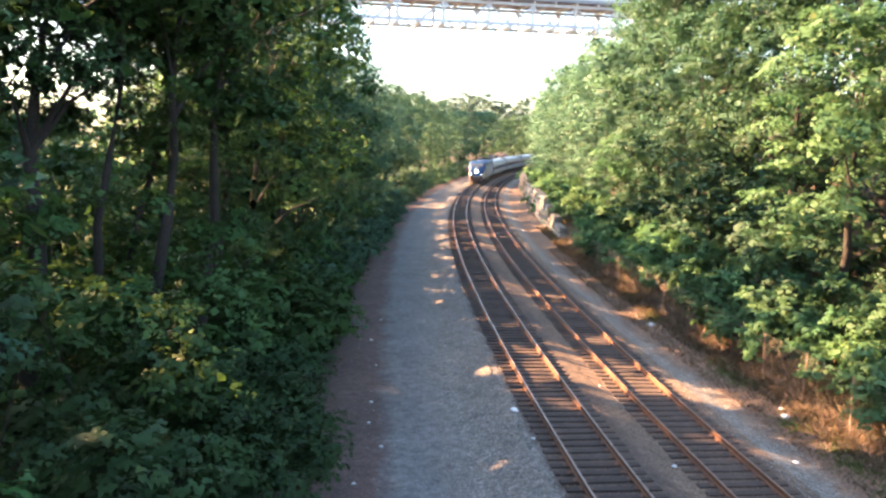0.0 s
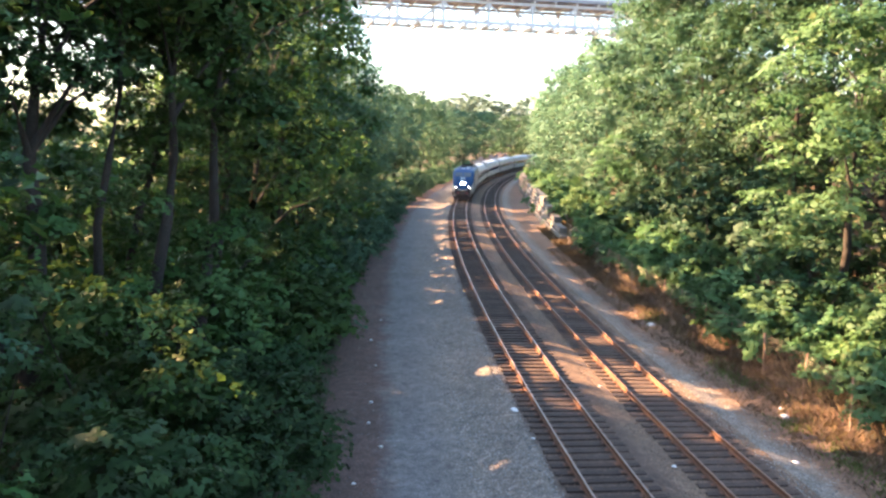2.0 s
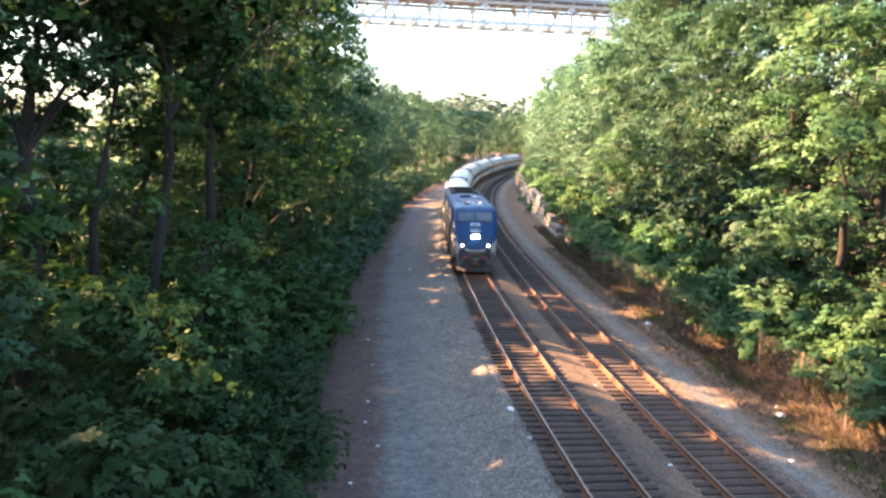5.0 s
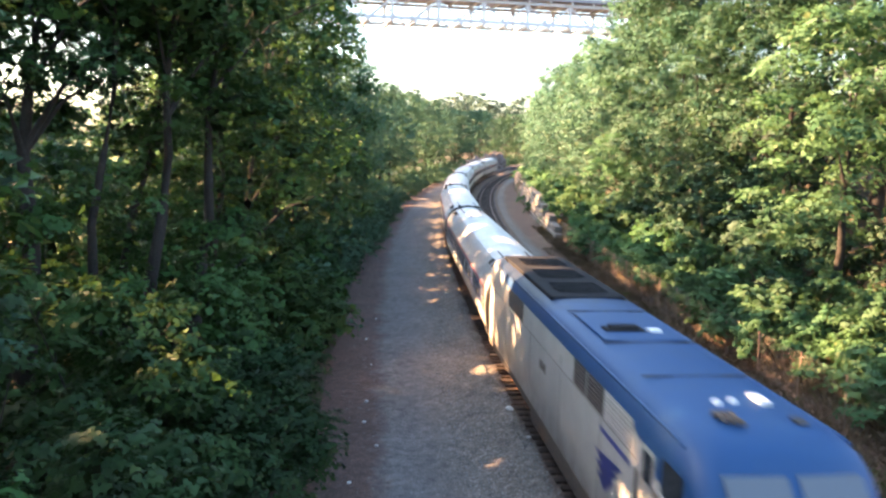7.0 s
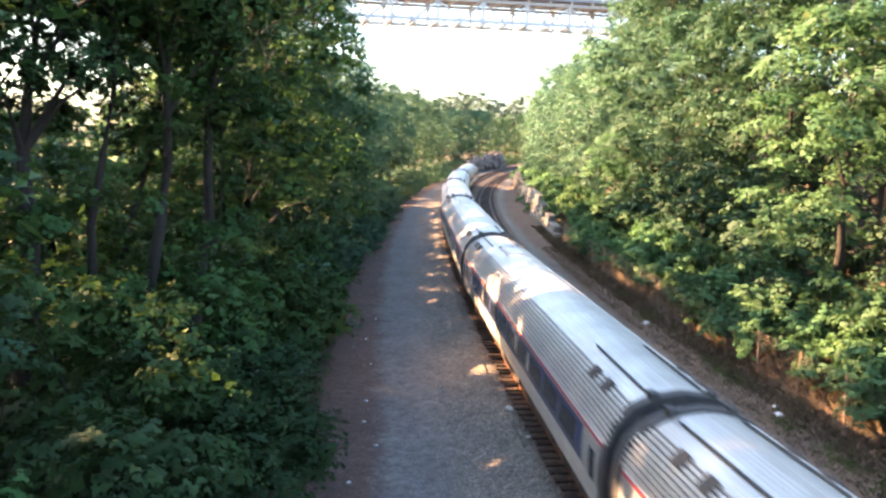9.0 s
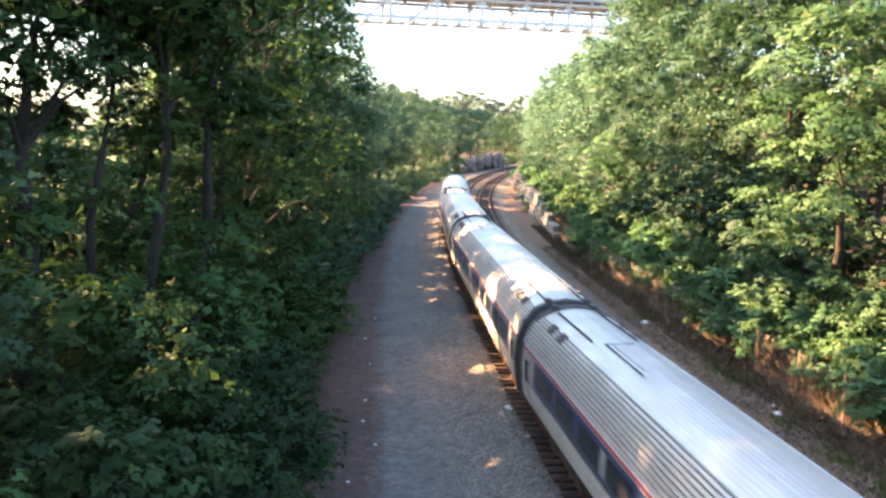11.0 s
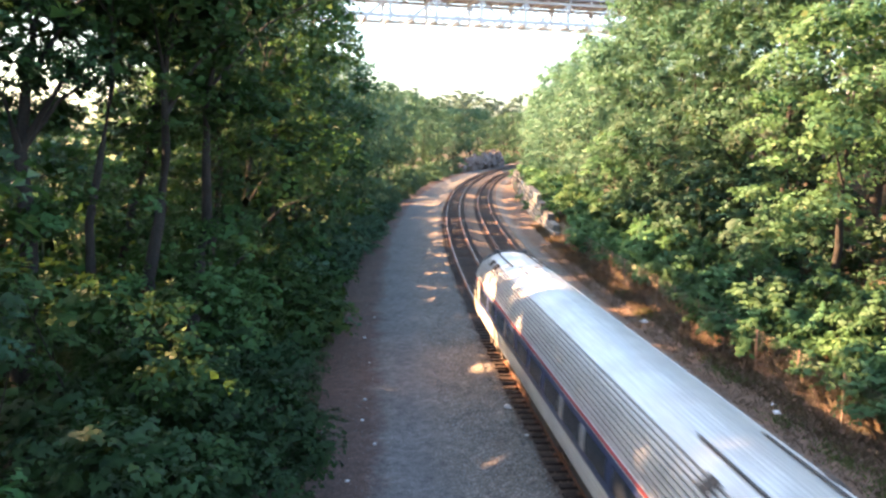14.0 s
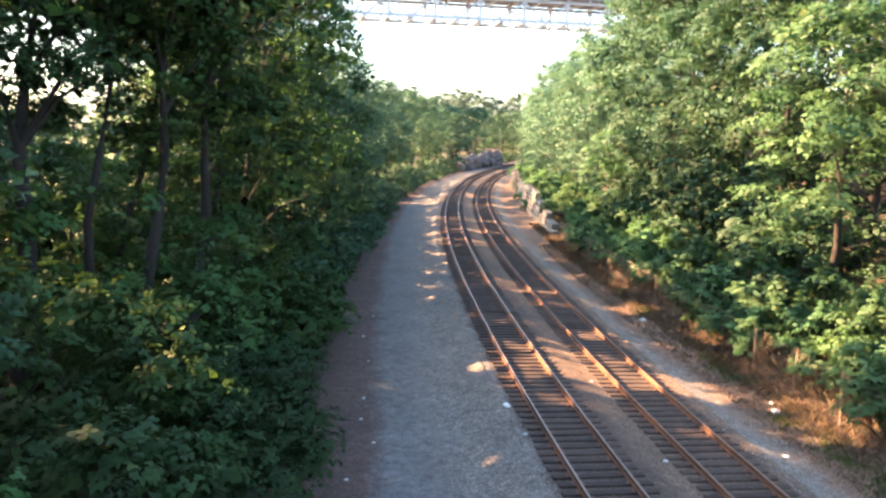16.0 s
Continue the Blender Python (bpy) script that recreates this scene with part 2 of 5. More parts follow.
K_RUST = ((0.205, 0.122, 0.072), (0.140, 0.085, 0.052), 15.0, 0.5, (0.30, 0.215, 0.15))
M_LEFT = blended("road_and_shoulder", (K_LITTER, K_ROAD, K_PALE), ((-5.95, 0.35), (-4.1, 0.7)))
M_BED = blended("track_bed_stones", (K_PALE, K_DIRT, K_RUST, K_DIRT, K_RUST), ((-1.42, 0.2), (1.75, 0.3), (2.75, 0.25), (5.3, 0.25)))
M_RIGHT = blended("shoulder_and_verge", (K_PALE, K_DUST), ((6.75, 0.35),))


# ---- ground ----
def fbm(x, y, f):
    return (np.sin(x * f + 1.3 * np.sin(y * f * 0.7)) + np.sin(y * f * 1.3 + 1.7 * np.sin(x * f * 0.6 + 1)) + 0.5 * np.sin((x + y) * f * 2.3)) / 2.5


def ground_height(x, y):
    s, o = to_track(x, y)
    left = -0.62 - 0.05 * np.clip(-o - 7.5, 0, 40)
    right = -0.72 + 0.42 * np.clip(o - 10.4, 0, 28) + 0.12 * np.clip(o - 40, 0, 80)
    z = np.where(o < 0, left, right)
    z = np.where((o > -7.0) & (o < 9.4), -0.95, z)
    bank = np.clip((np.abs(o - 1) - 10) / 6, 0, 1)
    z = z + bank * 0.25 * fbm(x, y, 0.4)
    ahead = np.clip((y - 285) / 160, 0, 1) * np.clip((1100 - y) / 400, 0, 1)
    far = ahead * (16 + 3 * fbm(x, y, 0.03)) * np.clip((x + 160) / 120, 0, 1)
    near_line = np.clip((np.abs(o - 1) - 12) / 20, 0, 1)
    out = np.where(np.hypot(x, y - 100) > 900, -4.0, z)
    return np.maximum(out, far * near_line + np.where(far > 0.5, -0.6, -99))


def make_ground():
    def axis(lo, hi, c0, c1, fine):
        a = list(np.arange(c0, c1 + fine / 2, fine))
        v, d = c0, fine
        while v > lo:
            d *= 1.25
            v -= d
            a.insert(0, v)
        v, d = c1, fine
        while v < hi:
            d *= 1.25
            v += d
            a.append(v)
        return np.array(a)
    xs, ys = axis(-2600, 2600, -45, 60, 1.5), axis(-900, 2800, -10, 260, 2.0)
    X, Y = np.meshgrid(xs, ys)
    Z = ground_height(X.ravel(), Y.ravel())
    n, k = len(xs), len(ys)
    idx = np.arange(n * k).reshape(k, n)
    f = np.stack([idx[:-1, :-1].ravel(), idx[:-1, 1:].ravel(), idx[1:, 1:].ravel(), idx[1:, :-1].ravel()], 1)
    ob = raw("ground", np.stack([X.ravel(), Y.ravel(), Z], 1), f, M_SOIL)
    tagged(ob, "brown soil with leaf litter on wooded banks", "ground", kind="structure")


make_ground()
tagged(sheet("road", [-8.8, -7.6, -6.6, -5.9, -5.3, -4.7, -4.1, -3.4, -2.9, -2.4, -1.75], [-0.75, -0.58, -0.56, -0.55, -0.54, -0.55, -0.54, -0.55, -0.49, -0.36, -0.185], -40, 330, 1.0, M_LEFT, 0.05),
       "grey gravel service road with brown leaf litter edge and ballast", "road", kind="structure")
tagged(sheet("track_bed", [-1.85, -1.6, -1.2, 0, 1.2, 1.5, 1.95, 2.6, APART, 5.2, 5.75], [-0.25, -0.205, -0.215, -0.225, -0.235, -0.22, -0.31, -0.455, -0.465, -0.475, -0.52], -60, 340, 1.0, M_BED), "rust-brown stained ballast under the two tracks", "ballast", kind="structure")
tagged(sheet("dry_verge", [5.6, 6.1, 6.6, 7.2, 7.8, 8.6, 9.6, 10.9], [-0.51, -0.62, -0.76, -0.80, -0.75, -0.72, -0.68, -0.50], -40, 330, 1.0, M_RIGHT, 0.1),
       "grey ballast edge and dry brown dirt verge by the fence", "verge", kind="structure")


# ---- tracks ----
def sweep_rail(o, zc, s0, s1, shiny):
    prof = [(-0.07, -0.172), (-0.07, -0.155), (-0.012, -0.135), (-0.012, -0.045), (-0.036, -0.035), (-0.036, -0.004), (-0.028, 0.0),
            (0.028, 0.0), (0.036, -0.004), (0.036, -0.035), (0.012, -0.045), (0.012, -0.135), (0.07, -0.155), (0.07, -0.172)]
    bm = bm_new()
    rows = []
    for s in np.arange(s0, s1 + 0.5, 1.0):
        rows.append([bm.verts.new(trk(s, o + px, zc + pz)) for px, pz in prof])
    for a, b in zip(rows, rows[1:]):
        for k in range(len(prof) - 1):
            f = bm.faces.new((a[k], b[k], b[k + 1], a[k + 1]))
            f.material_index = 1 if k == 6 else 0
    return finish(bm, "rail", [M_RUST, M_SHINE if shiny else M_RUST_WORN])


M_RUST_WORN = surface("worn_rusty_head", (0.20, 0.11, 0.07), (0.24, 0.15, 0.11), 2.0, 0.55, metal=0.3, bump=0.1)


def make_track(name, oc, zc, shiny, label):
    top = new(name)
    tagged(top, label, "railway track", "railway tracks")
    for side in (-1, 1):
        r = new("rail", sweep_rail(oc + side * GAUGE, zc - side * CANT * GAUGE, -70, 345, shiny))
        r.parent = top
        r["label"] = "polished steel rail with rusty sides" if shiny else "rust-covered steel rail"
    bm = box(bm_new(), -1.3, 1.3, -0.115, 0.115, -0.36, -0.172, 0.015)
    tie = finish(bm, "tie", M_TIE)
    bmp, rest = bm_new(), bm_new()
    rng = random.Random(7)
    s, k = -4.0, 0
    while s < 240:
        m = Matrix.Translation(trk(s, oc + rng.uniform(-0.05, 0.05), zc + rng.uniform(-0.012, 0.004))) @ pose(0, 0, 0, 0, math.degrees(CANT), -math.degrees(heading(s)) + rng.uniform(-1.2, 1.2))
        if k < 290:
            t = new("tie", tie)
            t.parent = top
            t.matrix_basis = m
        else:
            box(rest, -1.3, 1.3, -0.115, 0.115, -0.36, -0.172, 0, m)
        if s < 70:
            for side in (-1, 1):
                box(bmp, side * GAUGE - 0.17, side * GAUGE + 0.17, -0.09, 0.09, -0.174, -0.157, 0, m)
                for sx in (-0.1, 0.1):
                    box(bmp, side * GAUGE + sx - 0.02, side * GAUGE + sx + 0.02, -0.05, -0.01, -0.16, -0.125, 0, m)
        s += 0.5
        k += 1
    part("tie_plates", bmp, M_RUST, top, "rusty tie plates and spikes")["kind"] = "stuff"
    part("far_ties", rest, M_TIE, top)["kind"] = "stuff"
    return top


make_track("railway_track", 0.0, 0.0, True, "railway track with polished rails on dark timber ties")
make_track("railway_track", APART, DROP, False, "railway track with rusty rails on dark timber ties")


def bed_height(o):
    return np.interp(o, [-8, -5.9, -3.3, -2.9, -2.4, -1.75, 0, 1.3, 1.95, 2.6, APART, 5.2, 5.75, 6.1, 6.6, 7.2, 10],
                     [-0.58, -0.545, -0.545, -0.49, -0.36, -0.195, -0.225, -0.235, -0.31, -0.455, -0.465, -0.475, -0.52, -0.62, -0.76, -0.80, -0.7])


def scatter_stones(name, count, s0, s1, bands, size, mat, label, seed):
    """loose stones: squashed octahedra"""
    rng = np.random.default_rng(seed)
    s = s0 + (s1 - s0) * rng.random(count) ** 1.6
    w = np.array([b - a for a, b in bands])
    pick = rng.choice(len(bands), count, p=w / w.sum())
    o = np.array([bands[i][0] for i in pick]) + w[pick] * rng.random(count)
    th = np.interp(s, ARC, TH)
    c = np.stack([np.interp(s, ARC, PX) + o * np.cos(th), np.interp(s, ARC, PY) - o * np.sin(th), bed_height(o)], 1)
    r = size * rng.uniform(0.5, 1.3, (count, 1))
    base = np.array([(1, 0, 0), (-1, 0, 0), (0, 1, 0), (0, -1, 0), (0, 0, 0.8), (0, 0, -0.8)], float)
    a = rng.uniform(0, 6.28, count)
    v = base[None] * rng.uniform(0.6, 1.2, (count, 6, 1))
    x, y = v[..., 0] * np.cos(a)[:, None] - v[..., 1] * np.sin(a)[:, None], v[..., 0] * np.sin(a)[:, None] + v[..., 1] * np.cos(a)[:, None]
    v = np.stack([x, y, v[..., 2]], -1) * r[:, None, :] + c[:, None, :]
    f = np.array([(0, 2, 4), (2, 1, 4), (1, 3, 4), (3, 0, 4), (2, 0, 5), (1, 2, 5), (3, 1, 5), (0, 3, 5)])
    ob = raw(name, v.reshape(-1, 3), (f[None] + 6 * np.arange(count)[:, None, None]).reshape(-1, 3), mat)
    tagged(ob, label, "stones", kind="stuff")


scatter_stones("ballast_stones", 12000, 6, 60, [(-3.7, -1.4), (5.3, 7.3)], 0.035, M_STONE, "loose pale grey crushed ballast stones", 3)
scatter_stones("rusty_stones", 10000, 6, 50, [(-1.4, 5.5)], 0.032, M_STONE_B, "loose rust-brown ballast stones between the rails", 4)
scatter_stones("verge_stones", 4000, 6, 60, [(6.9, 10.2)], 0.035, M_STONE_B, "loose brown stones and bark bits on the verge", 6)
scatter_stones("road_stones", 3000, 6, 70, [(-7.4, -3.4)], 0.024, M_STONE, "small loose stones on the gravel road", 5)


# ---- foliage ----
def leaf_arrays(P, N, size, rng, slim=0.62):
    """folded pointed leaves at P with normals N"""
    n = len(P)
    N = N / (np.linalg.norm(N, axis=1, keepdims=True) + 1e-9)
    T = np.cross(N, rng.normal(size=(n, 3)))
    T /= np.linalg.norm(T, axis=1, keepdims=True) + 1e-9
    B = np.cross(N, T)
    L = (size * rng.uniform(0.6, 1.35, n))[:, None]
    W = L * slim * rng.uniform(0.8, 1.2, (n, 1))
    v = np.stack([P - T * L * 0.5, P + B * W * 0.5 + N * L * 0.1 - T * L * 0.05, P + T * L * 0.5 - N * L * 0.12, P - B * W * 0.5 + N * L * 0.1 - T * L * 0.05], 1)
    f = np.array([(0, 2, 1), (0, 3, 2)])
    return v.reshape(-1, 3), (f[None] + 4 * np.arange(n)[:, None, None]).reshape(-1, 3)


def spray_leaves(C, R, count, rng, flat=0.6, per=11, droop=0.38):
    """leaf places and normals on flat drooping sprays that leave clumps with centres C and radii R"""
    n = len(C) * per
    k = np.repeat(np.arange(len(C)), per)
    a = rng.uniform(0, 2 * math.pi, n)
    dz = -0.3 + 1.25 * rng.random(n)
    q = np.sqrt(np.clip(1 - dz * dz, 0, 1))
    D = np.stack([q * np.cos(a), q * np.sin(a), dz], 1)
    side = np.stack([-np.sin(a), np.cos(a), rng.normal(size=n) * 0.25], 1)
    L = R[k] * rng.uniform(0.75, 1.35, n)
    j = rng.choice(n, count, p=L ** 2 / (L ** 2).sum())
    t = 0.22 + 0.80 * rng.random(count) ** 0.75
    u = rng.uniform(-1, 1, count) * 0.40 * (1.15 - 0.75 * t)
    P = C[k[j]] + D[j] * (L[j] * t)[:, None] * np.array([1.1, 1.1, flat]) + side[j] * (u * L[j])[:, None]
    P[:, 2] -= droop * L[j] * q[j] * t ** 2.2 + 0.25 * L[j] * np.abs(u)
    P += rng.normal(size=P.shape) * 0.03 * L[j][:, None]
    N = D[j] * np.array([0.75, 0.75, 0.3]) * t[:, None] + np.array([0, 0, 0.8]) + side[j] * (u * 1.2)[:, None] + rng.normal(size=(count, 3)) * 0.22
    out = P - C[k[j]] + np.array([0, 0, 0.25]) * R[k[j]][:, None]
    out /= np.linalg.norm(out, axis=1, keepdims=True) + 1e-9
    N = np.where((N * out).sum(1, keepdims=True) < 0, -N, N)
    return P, N, out


def lobed_arrays(P, N, size, rng):
    """broad five-lobed vine leaves that hang from P"""
    n = len(P)
    N = N / (np.linalg.norm(N, axis=1, keepdims=True) + 1e-9)
    T = np.array([0, 0, -1.0]) + rng.normal(size=(n, 3)) * 0.45
    T -= N * (T * N).sum(1, keepdims=True)
    T /= np.linalg.norm(T, axis=1, keepdims=True) + 1e-9
    B = np.cross(N, T)
    L = (size * rng.uniform(0.55, 1.3, n))[:, None]
    rim = ((-0.08, 0.0, 0.0), (-0.22, 0.30, 0.02), (0.12, 0.55, -0.04), (0.28, 0.27, 0.05), (0.85, 0.0, -0.10), (0.28, -0.27, 0.05), (0.12, -0.55, -0.04), (-0.22, -0.30, 0.02))
    v = np.stack([P + (T * x + B * y + N * z) * L for x, y, z in ((0.15, 0, 0.07),) + rim], 1)
    f = np.array([(0, i % 8 + 1, i) for i in range(1, 9)])
    return v.reshape(-1, 3), (f[None] + 9 * np.arange(n)[:, None, None]).reshape(-1, 3)


# sun gaps in the canopy: where light reaches the ground (x, y, half width, half length)
GAPS = ((5.2, 30.4, 2.7, 3.0), (2.2, 29.9, 0.8, 0.7), (8.3, 28.6, 1.7, 1.5), (13.0, 25.4, 1.9, 1.8), (1.4, 66.4, 2.6, 0.6), (3.5, 73.5, 3.0, 0.8), (0.5, 111.5, 4.0, 1.3),
        (10.6, 42.5, 1.2, 1.2), (12.6, 36.5, 1.0, 1.4), (10.6, 71.0, 1.5, 2.0), (9.6, 86.0, 1.5, 2.0), (6.0, 45.5, 1.0, 0.6), (7.2, 35.6, 1.2, 0.8), (8.6, 11.6, 1.4, 1.1))


def shaded(P):
    """False for leaves that stand in a sun gap"""
    L = np.array(SUN)
    Q = P - L * ((P[:, 2] + 0.45) / L[2])[:, None]
    keep = np.ones(len(P), bool)
    for gx, gy, ax, ay in GAPS:
        rag = 0.4 * np.sin(Q[:, 0] * 2.1 + 3 * np.sin(Q[:, 1] * 1.3)) + 0.4 * np.sin(Q[:, 1] * 3.7 + 2 * np.sin(Q[:, 0] * 0.9))
        keep &= ((Q[:, 0] - gx) / ax) ** 2 + ((Q[:, 1] - gy) / ay) ** 2 + rag > 1
    along = Q @ np.array([0.24, 0.97, 0])
    side = Q @ np.array([0.97, -0.24, 0])
    dapple = 0.5 * np.sin(along * 1.9 + 1.5 * np.sin(side * 0.5)) + np.sin(along * 0.83 + 2 + np.sin(side * 0.31)) + 0.8 * np.sin(side * 0.55 + along * 0.4)
    keep &= (dapple < np.where((Q[:, 0] < 31) | (Q[:, 1] < 31), 0.4, 1.35)) | (Q[:, 0] < 18.0)
    return keep


def clump_normals(P, N, out, middle, each):
    """shading normals of leaves: of the clump, of the whole crown, and a little of the leaf itself"""
    whole = (P - middle) * np.array([1, 1, 0.6])
    whole /= np.linalg.norm(whole, axis=1, keepdims=True) + 1e-9
    n = 0.6 * out + 0.4 * whole + 0.35 * N / (np.linalg.norm(N, axis=1, keepdims=True) + 1e-9)
    n /= np.linalg.norm(n, axis=1, keepdims=True) + 1e-9
    return np.repeat(n, each, axis=0)


def core_leaves(C, R, rng, per=24, most=0.5):
    """the dense inside of the clumps: larger leaves close to their middle"""
    k = np.repeat(np.arange(len(C)), per)
    d = rng.normal(size=(len(k), 3)) * np.array([0.31, 0.31, 0.2]) - np.array([0, 0, 0.14])
    return C[k] + d * R[k][:, None], np.minimum(R[k] * 0.5, most)


def tree_at(base, height, radius, low, leaf, count, mat, seed, name="tree", label="", lean=(0, 0), gaps=False, puffs=70, limbs=9, full=0.4, trunk_r=None, per=11, slim=0.62, flat=0.7):
    """a broadleaf tree: tapered trunk with limbs and a crown of leafy clumps"""
    rng = np.random.default_rng(seed)
    top = new(name)
    top.location = base
    r0 = trunk_r or 0.014 * height + 0.05
    bx, by = lean
    bm = bm_new()
    spine = [Vector((bx * (k / 8) ** 1.5 + 0.12 * math.sin(k * 1.7 + seed), by * (k / 8) ** 1.5 + 0.12 * math.cos(k * 1.3 + seed), height * 0.82 * k / 8 - 0.4 * (k == 0))) for k in range(9)]
    top_r = [r0 * (1.25 if k == 0 else 1) * (1 - 0.9 * k / 8) for k in range(9)]
    rod(bm, spine, top_r, 9)
    h = low + (height - low) * rng.random(puffs) ** 0.75
    f = (h - low) / (height - low)
    prof = np.sqrt(np.clip(1 - ((f - 0.42) / 0.66) ** 2, 0.05, 1))
    ang = rng.uniform(0, 2 * math.pi, puffs)
    rr = radius * prof * np.where(np.arange(puffs) % 5 == 4, 0.35 * rng.random(puffs), 0.25 + 0.75 * rng.random(puffs) ** full)
    mx = bx * (h / height) ** 1.5
    my = by * (h / height) ** 1.5
    C = np.stack([mx + rr * np.cos(ang), my + rr * np.sin(ang), h], 1)
    R = radius * rng.uniform(0.15, 0.35, puffs)
    for i in range(limbs):
        tip = Vector(C[i])
        z0 = max(low * 0.6, tip.z - 0.45 * math.hypot(tip.x, tip.y) - 1.0)
        q = min(max(z0 / (height * 0.82), 0.05), 0.95) * 8
        a = spine[int(q)].lerp(spine[min(int(q) + 1, 8)], q - int(q))
        mid = a.lerp(tip, 0.5) + Vector((0, 0, 0.12 * (tip - a).length))
        r = r0 * (1 - 0.85 * q / 8) * 0.55
        rod(bm, [a, a.lerp(mid, 0.5), mid, mid.lerp(tip, 0.6), tip], [r, r * 0.8, r * 0.6, r * 0.35, 0.015], 6)
    part("trunk", bm, M_BARK, top, "dark bark trunk with spreading limbs", True)
    P, N, out = spray_leaves(C, R, count, rng, flat, per)
    Pc, Sc = core_leaves(C, R, rng, 26 if leaf < 0.27 else 16, max(0.30, 1.5 * leaf))
    if gaps:
        b = np.array(base)
        k = shaded(P + b)
        P, N, out = P[k], N[k], out[k]
        k = shaded(Pc + b)
        Pc, Sc = Pc[k], Sc[k]
    v1, f1 = leaf_arrays(P, N, leaf, rng, slim)
    v2, f2 = leaf_arrays(Pc, rng.normal(size=Pc.shape) * 0.5 + np.array([0, 0, 0.6]), Sc, rng, 0.9)
    middle = np.array([bx * 0.7, by * 0.7, 0.6 * low + 0.4 * height])
    nn = np.concatenate([clump_normals(P, N, out, middle, 4), clump_normals(Pc, Pc * 0 + 0.01, Pc - middle, middle, 4)])
    raw("crown", np.concatenate([v1, v2]), np.concatenate([f1, f2 + len(v1)]), mat, top, nn)
    tagged(top, label or "tall broadleaf tree with dense dark green crown", "tree", "trees along the railway")
    return top


def bush_at(base, height, radius, leaf, count, mat, seed, name="bush", label="", gaps=False, lobed=False):
    rng = np.random.default_rng(seed)
    top = new(name)
    top.location = base
    n = 34
    a, rr = rng.uniform(0, 6.28, n), radius * rng.random(n) ** 0.6
    C = np.stack([rr * np.cos(a), rr * np.sin(a), height * rng.uniform(0.15, 0.85, n) * (1.05 - 0.45 * rr / radius)], 1)
    R = min(radius, height) * rng.uniform(0.18, 0.38, n)
    bm = bm_new()
    for i in range(7):
        tip = Vector(C[i])
        rod(bm, [(tip.x * 0.08, tip.y * 0.08, -0.4), (tip.x * 0.4, tip.y * 0.4, tip.z * 0.6), tip], [0.035, 0.022, 0.008], 5)
    part("stem", bm, M_BARK, top)
    P, N, out = spray_leaves(C, R, count, rng, 0.8, 12)
    P[:, 2] = np.maximum(P[:, 2], 0.02)
    if gaps:
        k = shaded(P + np.array(base))
        P, N, out = P[k], N[k], out[k]
    Pc, Sc = core_leaves(C, R, rng, 20 if leaf < 0.21 else 12, 0.15 if lobed else max(0.22, 1.5 * leaf))
    Pc[:, 2] = np.maximum(Pc[:, 2], 0.1)
    if gaps:
        k = shaded(Pc + np.array(base))
        Pc, Sc = Pc[k], Sc[k]
    v1, f1 = lobed_arrays(P, N, leaf, rng) if lobed else leaf_arrays(P, N, leaf, rng)
    v2, f2 = leaf_arrays(Pc, rng.normal(size=Pc.shape), Sc, rng, 0.9)
    middle = np.array([0, 0, 0.25 * height])
    nn = np.concatenate([clump_normals(P, N, out, middle, len(v1) // max(len(P), 1)), clump_normals(Pc, Pc * 0 + 0.01, Pc - middle, middle, 4)])
    raw("leaves", np.concatenate([v1, v2]), np.concatenate([f1, f2 + len(v1)]), mat, top, nn)
    tagged(top, label or "dense dark green leafy bush", "bush", "bushes along the railway")
    return top


def on_ground(s, o, dz=0.0):
    x, y, _ = trk(s, o)
    return (x, y, float(ground_height(x, y)[0]) + dz)


